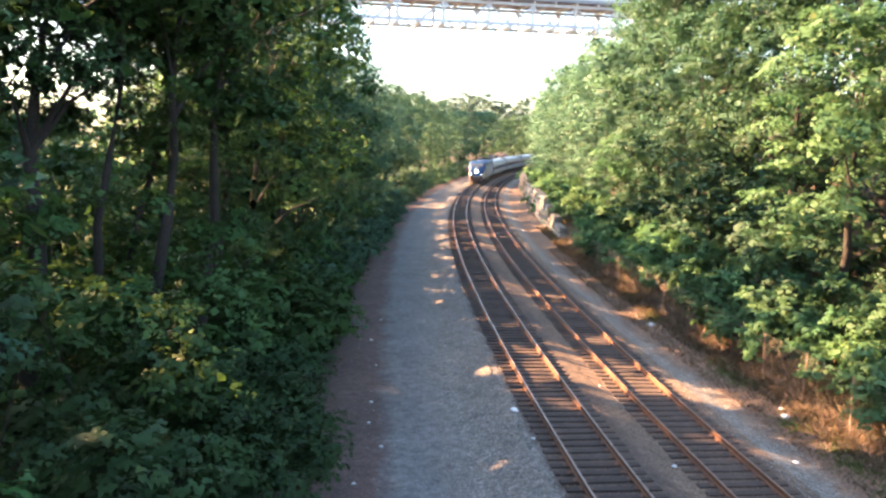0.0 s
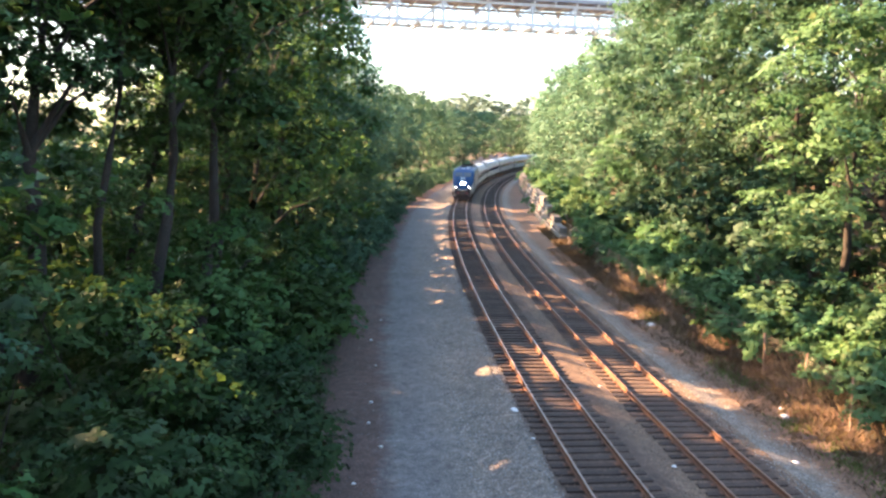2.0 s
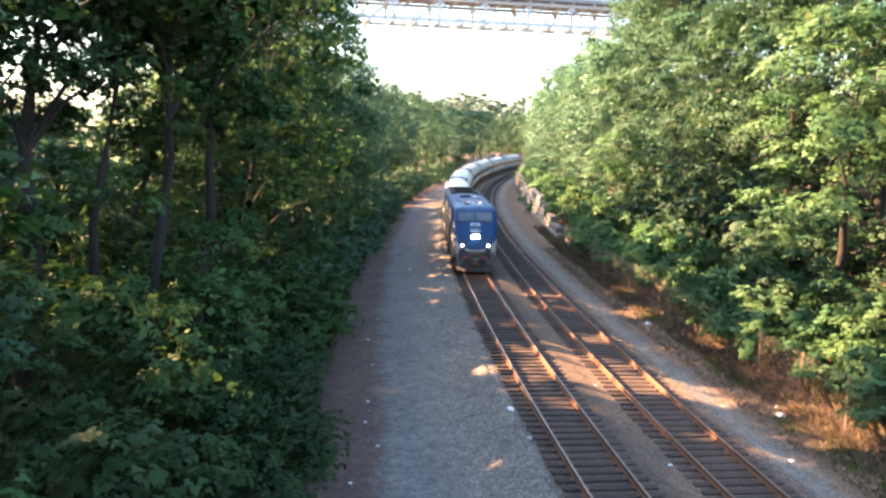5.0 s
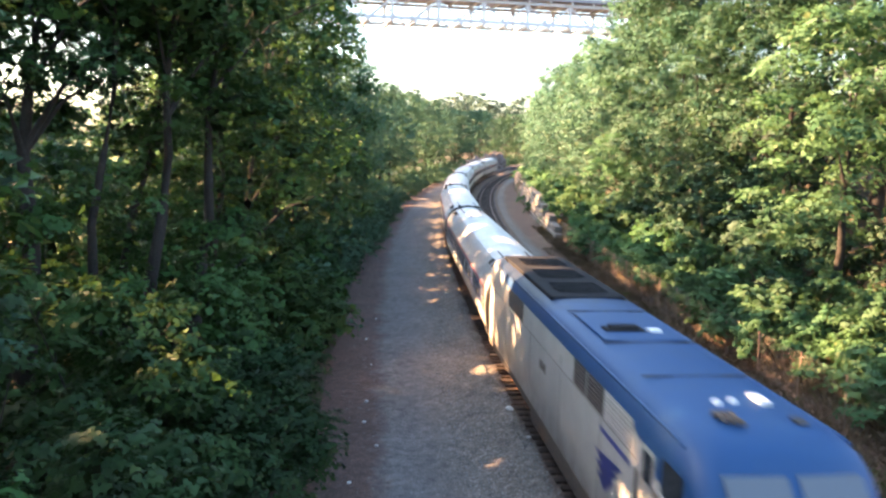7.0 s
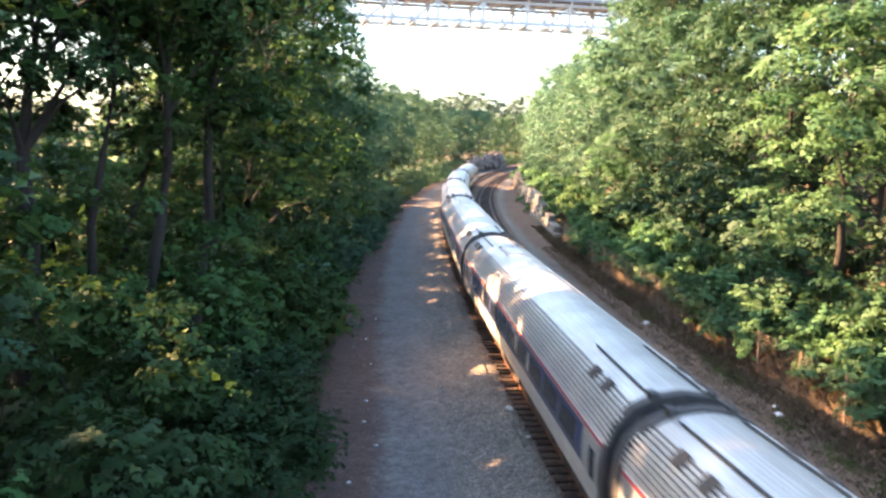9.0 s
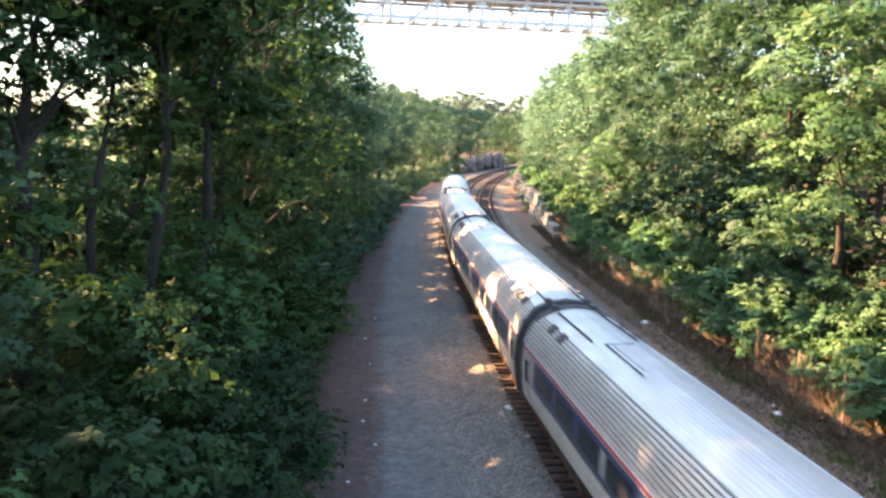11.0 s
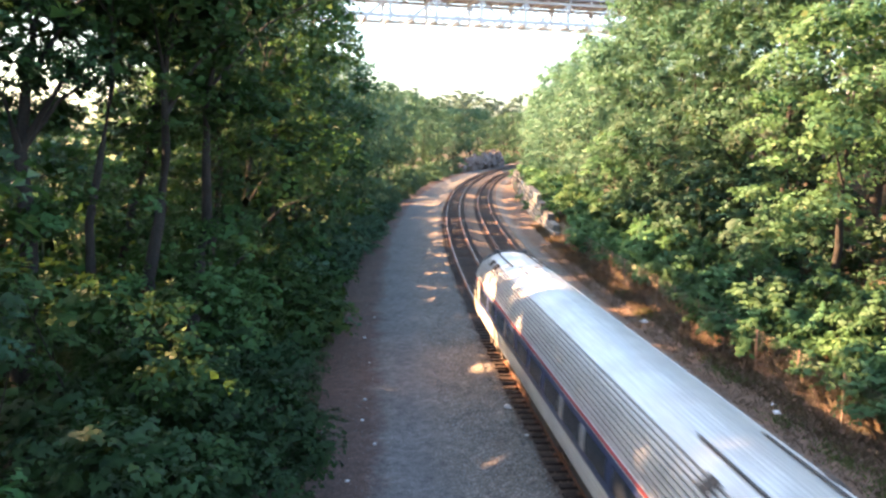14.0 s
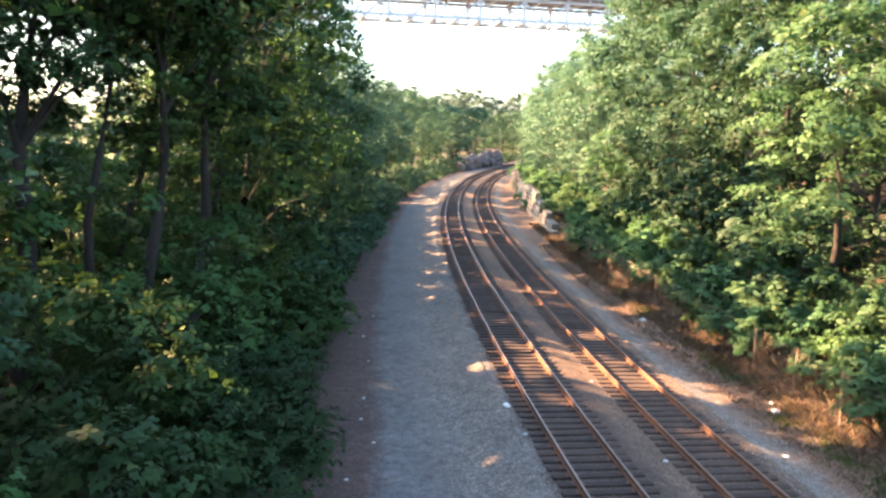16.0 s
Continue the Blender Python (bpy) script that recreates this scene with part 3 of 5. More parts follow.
def plant():
    rng = random.Random(11)
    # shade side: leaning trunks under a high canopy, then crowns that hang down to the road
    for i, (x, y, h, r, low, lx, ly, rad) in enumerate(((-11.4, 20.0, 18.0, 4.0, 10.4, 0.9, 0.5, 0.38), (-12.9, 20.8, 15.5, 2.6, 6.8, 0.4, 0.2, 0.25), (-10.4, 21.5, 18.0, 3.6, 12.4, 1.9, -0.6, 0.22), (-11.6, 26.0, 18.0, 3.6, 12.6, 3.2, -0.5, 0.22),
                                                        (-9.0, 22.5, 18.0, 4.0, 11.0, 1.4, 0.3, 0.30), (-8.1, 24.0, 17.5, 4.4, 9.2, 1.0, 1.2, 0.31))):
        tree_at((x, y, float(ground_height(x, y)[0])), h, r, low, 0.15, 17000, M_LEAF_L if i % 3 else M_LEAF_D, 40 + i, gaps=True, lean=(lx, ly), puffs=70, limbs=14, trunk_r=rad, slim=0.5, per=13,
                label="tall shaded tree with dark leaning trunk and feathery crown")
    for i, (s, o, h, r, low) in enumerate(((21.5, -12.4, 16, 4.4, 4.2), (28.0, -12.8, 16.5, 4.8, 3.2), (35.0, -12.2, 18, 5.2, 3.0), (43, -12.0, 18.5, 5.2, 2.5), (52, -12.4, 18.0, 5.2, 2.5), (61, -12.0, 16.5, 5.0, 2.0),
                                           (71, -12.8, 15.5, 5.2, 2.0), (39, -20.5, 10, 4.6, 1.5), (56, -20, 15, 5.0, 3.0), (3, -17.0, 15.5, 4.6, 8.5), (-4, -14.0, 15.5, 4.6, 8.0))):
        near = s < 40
        # from 40 m on the leaves carry the painted haze
        tree_at(on_ground(s, o), h, r, low, 0.16 if near else 0.25, (22000 if near else 9500) if o > -16 else 4500, (M_LEAF_L if i % 3 else M_LEAF_D) if s < 40 else M_LEAF_HAZE, 50 + i, gaps=True,
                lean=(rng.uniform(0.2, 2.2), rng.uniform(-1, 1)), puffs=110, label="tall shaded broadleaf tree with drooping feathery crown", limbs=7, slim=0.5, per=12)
    # tall unseen trees added up the shaded side, keep low sun off the line
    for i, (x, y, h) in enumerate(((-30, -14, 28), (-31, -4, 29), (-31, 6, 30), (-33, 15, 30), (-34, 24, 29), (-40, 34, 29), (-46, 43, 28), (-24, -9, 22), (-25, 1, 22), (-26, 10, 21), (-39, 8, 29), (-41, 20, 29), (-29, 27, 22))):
        tree_at((x, y, float(ground_height(x, y)[0])), h, 6.2, 2.0, 0.5, 5000, M_LEAF_L, 150 + i, gaps=True, puffs=120, limbs=6, slim=0.8, label="tall dense tree added out of view to block the sun")
    # mostly hidden trees, added so sun does not leak past the first row
    for i, (s, o, h) in enumerate(((47, -25, 10), (57, -26, 11), (54, -17.5, 25), (45.5, -16.5, 24), (38, -16.5, 18), (62, -18.5, 25), (70, -20, 21), (76, -22, 18), (86, -21, 18), (97, -21, 18), (108, -20, 18), (120, -20, 18))):
        tree_at(on_ground(s, o), h, 5.8, 1.0, 0.5, 4500, M_LEAF_HAZE, 170 + i, gaps=True, puffs=110, limbs=6, slim=0.8, label="dense sun-blocking tree added behind the shaded row")
    for i, (x, y, h) in enumerate(((-15.5, 25, 11.0), (-18.5, 31, 11.2), (-15.5, 35, 10.4), (-22, 39, 11.6), (-18, 22, 11.0), (-25, 48, 11.5), (-14, 44, 12.5), (-31, 58, 12.0))):
        tree_at((x, y, float(ground_height(x, y)[0])), h, 4.2, 0.6, 0.24, 6500, M_LEAF_V if i % 2 else M_LEAF_L, 180 + i, gaps=True, puffs=60, limbs=6, label="low spreading tree behind the tall trunks")
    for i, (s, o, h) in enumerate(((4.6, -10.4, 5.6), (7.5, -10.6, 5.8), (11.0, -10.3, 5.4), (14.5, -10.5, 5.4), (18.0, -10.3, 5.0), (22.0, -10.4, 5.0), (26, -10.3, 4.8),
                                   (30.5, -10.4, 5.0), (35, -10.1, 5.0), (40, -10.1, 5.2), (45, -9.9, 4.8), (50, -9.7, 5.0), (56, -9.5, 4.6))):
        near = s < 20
        bush_at(on_ground(s, o), h, 2.7, 0.13 if near else 0.2, 12000 if near else 5500, (M_LEAF_D if s < 20 else (M_LEAF_L if s < 36 else M_LEAF_HAZE)), 90 + i, gaps=True,
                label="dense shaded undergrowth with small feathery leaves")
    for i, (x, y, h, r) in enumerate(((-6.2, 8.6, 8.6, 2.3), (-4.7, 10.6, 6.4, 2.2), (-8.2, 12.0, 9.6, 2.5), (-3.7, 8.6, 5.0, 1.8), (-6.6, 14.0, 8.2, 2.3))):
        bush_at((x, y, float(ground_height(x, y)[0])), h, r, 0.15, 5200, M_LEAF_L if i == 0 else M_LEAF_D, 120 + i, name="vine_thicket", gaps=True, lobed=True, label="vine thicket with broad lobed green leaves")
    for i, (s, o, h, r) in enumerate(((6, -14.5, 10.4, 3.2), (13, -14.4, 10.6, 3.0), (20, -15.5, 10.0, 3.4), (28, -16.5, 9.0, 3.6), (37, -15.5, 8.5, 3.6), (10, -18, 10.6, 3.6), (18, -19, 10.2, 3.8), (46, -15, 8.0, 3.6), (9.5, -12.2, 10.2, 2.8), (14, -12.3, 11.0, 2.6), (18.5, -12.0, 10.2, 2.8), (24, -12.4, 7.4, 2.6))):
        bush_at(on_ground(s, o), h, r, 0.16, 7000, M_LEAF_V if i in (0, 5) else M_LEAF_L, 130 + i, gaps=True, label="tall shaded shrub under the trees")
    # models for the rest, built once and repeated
    far_l = tree_at(on_ground(83, -12), 18, 5.2, 2.0, 0.30, 6500, M_LEAF_HAZE, 71, puffs=90)
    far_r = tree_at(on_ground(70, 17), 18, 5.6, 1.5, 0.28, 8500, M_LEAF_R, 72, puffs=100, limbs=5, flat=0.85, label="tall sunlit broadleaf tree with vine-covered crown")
    far_t = tree_at(on_ground(28, 24), 19, 5.6, 2.5, 0.25, 11000, M_LEAF_T, 79, puffs=100, limbs=5, flat=0.9, label="tall tree with tan seed clusters in its crown")
    near_r = tree_at(on_ground(38, 18.5), 17, 5.4, 0.8, 0.22, 17000, M_LEAF_V, 73, puffs=110, limbs=5, flat=0.85, label="tall sunlit broadleaf tree with vine-covered crown")
    near_b = tree_at(on_ground(26.5, 15.4), 13.5, 4.6, 0.8, 0.22, 17000, M_LEAF_N, 74, puffs=80, slim=0.5, limbs=4, flat=0.6, label="sunlit broadleaf tree with layered bright leaves")
    low_l = bush_at(on_ground(62, -9.2), 4.6, 2.6, 0.26, 2400, M_LEAF_HAZE, 75)
    low_r = bush_at(on_ground(24, 11.8), 2.9, 2.1, 0.16, 5200, M_LEAF_N, 76, label="green leafy bush leaning over the fence")
    low_y = bush_at(on_ground(13.4, 11.9), 3.0, 2.1, 0.16, 5200, M_LEAF_Y, 78, label="bright yellow-green leafy bush leaning over the fence")
    mid_r = bush_at(on_ground(66, 13.2), 3.2, 2.4, 0.26, 2200, M_LEAF_Y, 80, label="sunlit yellow-green bush above the stone wall")
    drape = bush_at(on_ground(40, 14.5), 6.5, 2.6, 0.19, 5200, M_LEAF_V, 81, label="vine-draped dark green shrub on the bank")

    def put(model, s, o, k=1.0, dz=0.0):
        return copy_thing(model, Matrix.Translation(on_ground(s, o, dz)) @ pose(0, 0, 0, 0, 0, rng.uniform(0, 360)) @ Matrix.Diagonal((k * rng.uniform(0.92, 1.1), k * rng.uniform(0.92, 1.1), k, 1)))

    for s in range(93, 330, 11):
        put(far_l, s, -12.5 + rng.uniform(-1, 1), rng.uniform(0.82, 0.98))
        put(low_l, s - 4, -9.6 + rng.uniform(-0.4, 0.4), rng.uniform(0.8, 1.1))
        put(low_l, s + 1, -9.9 + rng.uniform(-0.4, 0.4), rng.uniform(0.8, 1.1))
    for s in range(66, 90, 5):
        put(low_l, s, -9.5 + rng.uniform(-0.4, 0.4), rng.uniform(0.9, 1.1))
    # extra bush rows added behind the front one to keep sun off the road
    for s in np.arange(33, 92, 6.5):
        put(low_l, s, -13.4 + rng.uniform(-0.5, 0.5), rng.uniform(1.25, 1.5))
    for s in np.arange(30, 92, 5.5):
        put(low_l, s, -11.2 + rng.uniform(-0.3, 0.3), rng.uniform(1.1, 1.3))
    for s in range(130, 220, 22):
        put(far_l, s, -21 + rng.uniform(-2, 2), rng.uniform(0.85, 1.0))
    # sunlit side
    for s, o, k in ((50, 17.0, 0.95), (58, 18.5, 1.1), (44, 18.5, 0.9)):
        put(near_r, s, o, k)
    for s, o, k in ((63, 14.4, 0.62),):
        put(near_b, s, o, k)
    for s, o, k in ((36, 23, 1.15), (45, 24, 1.25), (53, 25, 1.3), (33, 31, 1.2), (22, 25, 1.2), (61, 25, 1.3), (88, 25, 1.15)):
        put(far_t, s, o, k)
    for s, o, k in ((66, 18.5, 1.2), (73, 20.5, 1.35), (81, 16.6, 1.0), (90, 16.8, 0.95), (101, 17, 0.95), (112, 16, 1.0), (124, 15.5, 1.0), (137, 15, 0.95), (150, 14, 0.9), (165, 13.5, 0.8),
                    (180, 13, 0.8), (104, 26, 1.0), (122, 25, 1.0), (140, 24, 1.0), (196, 12.5, 0.85), (212, 12.5, 0.9), (228, 13, 0.9), (245, 14, 1.0)):
        put(far_r, s, o, k)
    # every second bush has brighter leaves, standing in for sun on the hedge
    for k, s in enumerate(np.arange(15.0, 62, 2.7)):
        put(low_y if k % 2 else low_r, s, 11.35 + rng.uniform(-0.35, 0.35), rng.uniform(0.85, 1.12), 0.3)
    for s in np.arange(13, 62, 5.5):
        put(low_r if s < 40 else low_y, s, 13.0 + rng.uniform(-0.5, 0.6), rng.uniform(1.1, 1.4), 0.1)
    for s in (35, 45, 51, 57):
        put(drape, s, 15.2 + rng.uniform(-0.8, 0.8), rng.uniform(0.9, 1.2))
    put(drape, 26.5, 14.0, 0.75)
    for k, s in enumerate(np.arange(11, 64, 4.4)):
        put(drape, s, 15.0 + 4.0 * ((k * 0.618) % 1), rng.uniform(0.8, 1.1))
    for s in [*np.arange(71, 140, 5.5), *np.arange(143, 260, 9.0)]:
        put(mid_r, s, (10.4 if s > 150 else 13.2) + rng.uniform(-0.4, 0.5), rng.uniform(0.9, 1.4), 0.6)
    for s in np.arange(78, 150, 13.0):
        put(mid_r, s, 10.6, rng.uniform(0.5, 0.75))
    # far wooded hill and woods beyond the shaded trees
    far_h = tree_at((6, 330, float(ground_height(6, 330)[0])), 18, 6.5, 1.0, 0.8, 1300, M_LEAF_B, 77, label="green tree with bluish haze-toned leaves", puffs=60)
    # unseen trees added behind the overpass, to cut skylight on the near bushes
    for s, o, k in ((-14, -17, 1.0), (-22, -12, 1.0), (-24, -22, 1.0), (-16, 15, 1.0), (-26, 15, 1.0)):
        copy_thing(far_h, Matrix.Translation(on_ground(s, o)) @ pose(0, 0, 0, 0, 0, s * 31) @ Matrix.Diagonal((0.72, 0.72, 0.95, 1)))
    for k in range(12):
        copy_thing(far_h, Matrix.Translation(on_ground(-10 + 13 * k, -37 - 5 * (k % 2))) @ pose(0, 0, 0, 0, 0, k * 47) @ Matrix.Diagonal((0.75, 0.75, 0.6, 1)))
    for k in range(52):
        x, y = -75 + 175 * ((k * 0.618) % 1), 262 + 190 * ((k * 0.377 + 0.1) % 1)
        s, o = to_track(x, y)
        if abs(o[0]) < 11 and s[0] < 410:
            continue
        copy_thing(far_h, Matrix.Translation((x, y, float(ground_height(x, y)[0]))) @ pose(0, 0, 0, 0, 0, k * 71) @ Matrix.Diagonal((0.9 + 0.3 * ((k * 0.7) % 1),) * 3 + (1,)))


plant()


# ---- distant steel bridge ----
def make_bridge():
    m_steel = surface("pale_steel", (0.54, 0.55, 0.57), (0.44, 0.45, 0.48), 0.3, 0.55, fine=(0.36, 0.38, 0.42), fine_scale=3)
    m_deck = surface("deck_concrete", (0.26, 0.26, 0.30), (0.20, 0.20, 0.235), 0.2, 0.8, fine_scale=2)
    top = new("steel_bridge")
    top.matrix_basis = pose(0.5, 262, 44.9, 0, 0, 14.5)
    for y in (-7.5, 7.5):
        part("bottom_chord", box(bm_new(), -190, 190, y - 0.45, y + 0.45, 0, 1.0, 0.05), m_steel, top)
        part("top_chord", box(bm_new(), -190, 190, y - 0.5, y + 0.5, 6.4, 7.3, 0.05), m_steel, top)
    part("deck", box(bm_new(), -190, 190, -9.5, 9.5, 7.9, 8.8, 0.05), m_deck, top, "grey road deck")
    part("parapet", box(bm_new(), -190, 190, -9.6, -9.2, 8.8, 9.9, 0.03), m_steel, top)
    part("parapet", box(bm_new(), -190, 190, 9.2, 9.6, 8.8, 9.9, 0.03), m_steel, top)
    post = finish(box(bm_new(), -0.4, 0.4, -0.35, 0.35, 0.9, 6.5, 0.03), "post", m_steel)
    dia = finish(rod(bm_new(), [(0, 0, 6.4), (6.9, 0, 0.9)], 0.34, 4), "diagonal", m_steel)
    beam = finish(box(bm_new(), -0.3, 0.3, -9.2, 9.2, 7.2, 7.95), "cross_beam", m_steel)
    hang = finish(box(bm_new(), -0.45, 0.45, -8.2, 8.2, -0.9, 0.05, 0.05), "floor_beam", m_steel)
    for k in range(-12, 13):
        x = k * 15.0 - 6.0
        for y in (-7.5, 7.5):
            for me, m in ((post, pose(x, y, 0)), (dia, pose(x, y, 0)), (dia, pose(x, y, 0, 0, 0, 180))):
                o = new(me.name, me)
                o.parent, o.matrix_basis = top, m
        for q in (0, 7.5):
            for me in (beam, hang):
                o = new(me.name, me)
                o.parent, o.matrix_basis = top, pose(x + q, 0, 0)
    for x in (-168, 168):
        part("pier", box(bm_new(), x - 3, x + 3, -8, 8, -50, 0.0, 0.3), m_deck, top, "tall concrete pier")
    tagged(top, "pale steel truss bridge high over the valley", "bridge")


make_bridge()


# ---- fence ----
def make_fence():
    m_post = surface("galvanised_post", (0.30, 0.27, 0.23), (0.22, 0.17, 0.13), 4.0, 0.55, metal=0.6, fine=(0.26, 0.14, 0.08), fine_scale=12)
    top = new("chain_link_fence")
    pm = finish(rod(bm_new(), [(0, 0, -0.3), (0, 0, 1.9)], 0.036, 8), "post", m_post)
    s, k = 7.0, 0
    rng = random.Random(5)
    while s < 62:
        o = new("post", pm)
        o.parent = top
        o.matrix_basis = Matrix.Translation(trk(s, 9.7, -0.66)) @ pose(0, 0, 0, rng.uniform(-3, 3), rng.uniform(-3, 3), 0)
        s += 3.05
    vs, fs = [], []
    for q in np.arange(5.2, 62, 0.085):
        for sg in (-1, 1):
            a, b = trk(q, 9.7, -0.62), trk(q + sg * 1.8, 9.7, 1.2)
            n = len(vs)
            for p in (a, b):
                vs += [(p[0] - 0.0022, p[1] - 0.0022, p[2]), (p[0] + 0.0022, p[1] - 0.0022, p[2]), (p[0], p[1] + 0.0025, p[2])]
            fs += [(n, n + 1, n + 4, n + 3), (n + 1, n + 2, n + 5, n + 4), (n + 2, n, n + 3, n + 5)]
    w = raw("wire_mesh", vs, fs, m_post, top)
    w["kind"] = "stuff"
    tagged(top, "rusty chain-link fence with leaning steel posts", "fence")


make_fence()


# ---- retaining wall and rock beside the far curve ----
def make_wall():
    m_blk = surface("pale_weathered_stone", (0.24, 0.215, 0.185), (0.14, 0.125, 0.105), 0.8, 0.9, fine=(0.14, 0.125, 0.11), fine_scale=7, bump=0.6, per="object", spread=0.25)
    top = new("retaining_wall")
    rng = random.Random(3)
    alike = [finish(box(bm_new(), -0.36, 0.36, -0.93, 0.93, 0.0, 0.56, 0.05), "block", m_blk) for _ in range(1)]
    s = 66.0
    k = 0
    while s < 150:
        courses = min(5 if (k // 7) % 3 else 4, 2 + k // 3)
        for c in range(courses):
            if c == courses - 1 and rng.random() < 0.25:
                continue
            o = new("block", alike[0])
            o.parent = top
            q = s + 0.93 * (c % 2)
            o.matrix_basis = Matrix.Translation(trk(q, 9.75 + 0.1 * c - max(0, q - 118) * 0.055 + rng.uniform(-0.05, 0.05), -0.75 + 0.58 * c)) @ pose(0, 0, 0, rng.uniform(-1, 1), rng.uniform(-2, 2), -math.degrees(heading(q)) + rng.uniform(-2, 2))
        s += 1.9
        k += 1
    tagged(top, "pale weathered stone block retaining wall, partly broken", "wall", kind="structure")


make_wall()


def make_rock(name, s, o, size, seed, mat, label):
    bm = bm_new()
    bmesh.ops.create_icosphere(bm, subdivisions=4, radius=1.0)
    off = Vector((seed * 3.7, seed * 1.9, 0))
    for v in bm.verts:
        n = v.co.normalized()
        d = 1 + 0.35 * noise.noise(n * 1.6 + off) + 0.22 * noise.noise(n * 4 + off) + 0.10 * noise.noise(n * 9 + off)
        v.co = Vector((n.x * d * size[0], n.y * d * size[1], n.z * d * size[2]))
    ob = new(name, finish(bm, name, mat))
    x, y, _ = trk(s, o)
    ob.location = (x, y, -0.7 + size[2] * 0.35)
    tagged(ob, label, "rock", "rocks by the curve")


M_ROCK = surface("grey_rock", (0.21, 0.155, 0.13), (0.13, 0.095, 0.08), 0.6, 0.95, fine=(0.27, 0.21, 0.18), fine_scale=4, bump=0.9, bump_dist=0.15)
for i, (s, o, a, b, c) in enumerate(((186, -8.8, 2.2, 4.6, 1.8), (193, -7.8, 2.0, 4.6, 2.4), (200, -7.2, 2.0, 5.0, 2.8), (208, -7.0, 2.2, 5.4, 3.1), (217, -7.1, 2.4, 6.0, 3.3), (227, -7.3, 2.6, 6.4, 3.5))):
    make_rock("rock_outcrop", s, o, (a, b, c), i + 1, M_ROCK, "dark grey rough rock outcrop by the track")


# ---- the train ----
def livery():
    """silver sides with a blue roof that sweeps down over the nose"""
    m, nt, bsdf = nodes_of("locomotive_paint")
    v = coords(nt)
    sep = nt.nodes.new("ShaderNodeSeparateXYZ")
    nt.links.new(v, sep.inputs[0])
    y, z = sep.outputs[1], sep.outputs[2]
    a = nt.nodes.new("ShaderNodeMapRange")
    for k, val in ((1, -10.35), (2, -6.0), (3, 1.52), (4, 3.10)):
        a.inputs[k].default_value = val
    nt.links.new(y, a.inputs[0])
    b = nt.nodes.new("ShaderNodeMapRange")
    for k, val in ((1, 6.6), (2, 10.2), (3, 0.0), (4, 0.75)):
        b.inputs[k].default_value = val
    nt.links.new(y, b.inputs[0])
    bow = math_of(nt, "MULTIPLY", math_of(nt, "MULTIPLY", sep.outputs[0], sep.outputs[0]), 0.29)
    edge = math_of(nt, "ADD", math_of(nt, "ADD", a.outputs[0], b.outputs[0]), bow)
    mask = math_of(nt, "GREATER_THAN", z, edge)
    dirt = ramp_of(nt, noise_of(nt, v, 1.3, 6.0, 0.7), 0.4, 0.75)
    silver = mix_of(nt, math_of(nt, "MULTIPLY", dirt, 0.4), (0.40, 0.385, 0.36), (0.24, 0.21, 0.18))
    low = ramp_of(nt, z, 1.9, 0.9)
    silver = mix_of(nt, math_of(nt, "MULTIPLY", low, math_of(nt, "ADD", dirt, 0.3)), silver, (0.17, 0.13, 0.10))
    blue = mix_of(nt, math_of(nt, "MULTIPLY", dirt, 0.45), (0.010, 0.052, 0.150), (0.024, 0.062, 0.130))
    # exhaust soot over the rear half of the roof
    soot = math_of(nt, "MULTIPLY", ramp_of(nt, math_of(nt, "ADD", y, math_of(nt, "MULTIPLY", dirt, 1.2)), 1.0, 3.2), ramp_of(nt, z, 4.0, 4.22))
    paint = mix_of(nt, math_of(nt, "MULTIPLY", soot, 0.92), mix_of(nt, mask, silver, blue), (0.014, 0.014, 0.017))
    nt.links.new(paint, bsdf.inputs["Base Color"])
    bsdf.inputs["Roughness"].default_value = 0.5
    bsdf.inputs["Specular IOR Level"].default_value = 0.35
    return m


def stainless():
    m, nt, bsdf = nodes_of("stainless_steel")
    v = coords(nt)
    st = nt.nodes.new("ShaderNodeMapping")
    st.inputs["Scale"].default_value = (6.0, 0.25, 6.0)
    nt.links.new(v, st.inputs[0])
    streak = ramp_of(nt, noise_of(nt, st.outputs[0], 2.5, 5.0), 0.35, 0.7)
    spots = ramp_of(nt, noise_of(nt, v, 0.8, 5.0), 0.4, 0.75)
    col = mix_of(nt, streak, (0.60, 0.57, 0.53), (0.47, 0.445, 0.41))
    col = mix_of(nt, math_of(nt, "MULTIPLY", spots, 0.35), col, (0.33, 0.29, 0.25))
    nt.links.new(col, bsdf.inputs["Base Color"])
    bsdf.inputs["Metallic"].default_value = 0.6
    r = nt.nodes.new("ShaderNodeMapRange")
    r.inputs[3].default_value, r.inputs[4].default_value = 0.42, 0.58
    nt.links.new(spots, r.inputs[0])
    nt.links.new(r.outputs[0], bsdf.inputs["Roughness"])
    return m


M_LIVERY, M_STEEL = livery(), stainless()
# dark steel that paints the shade inside the flutes
M_GROOVE = surface("shade_dark_groove", (0.12, 0.115, 0.11), (0.08, 0.078, 0.075), 1.2, 0.6, metal=0.3, bump=0.0)
M_DARK = surface("sooty_black", (0.030, 0.030, 0.034), (0.05, 0.047, 0.045), 1.5, 0.75, fine=(0.07, 0.06, 0.055), fine_scale=9, bump=0.1)
M_SOOT = surface("matt_soot", (0.014, 0.014, 0.016), (0.022, 0.021, 0.022), 1.5, 0.9, fine=(0.03, 0.028, 0.026), fine_scale=9, bump=0.1)
M_SOOT.node_tree.nodes["Principled BSDF"].inputs["Specular IOR Level"].default_value = 0.15
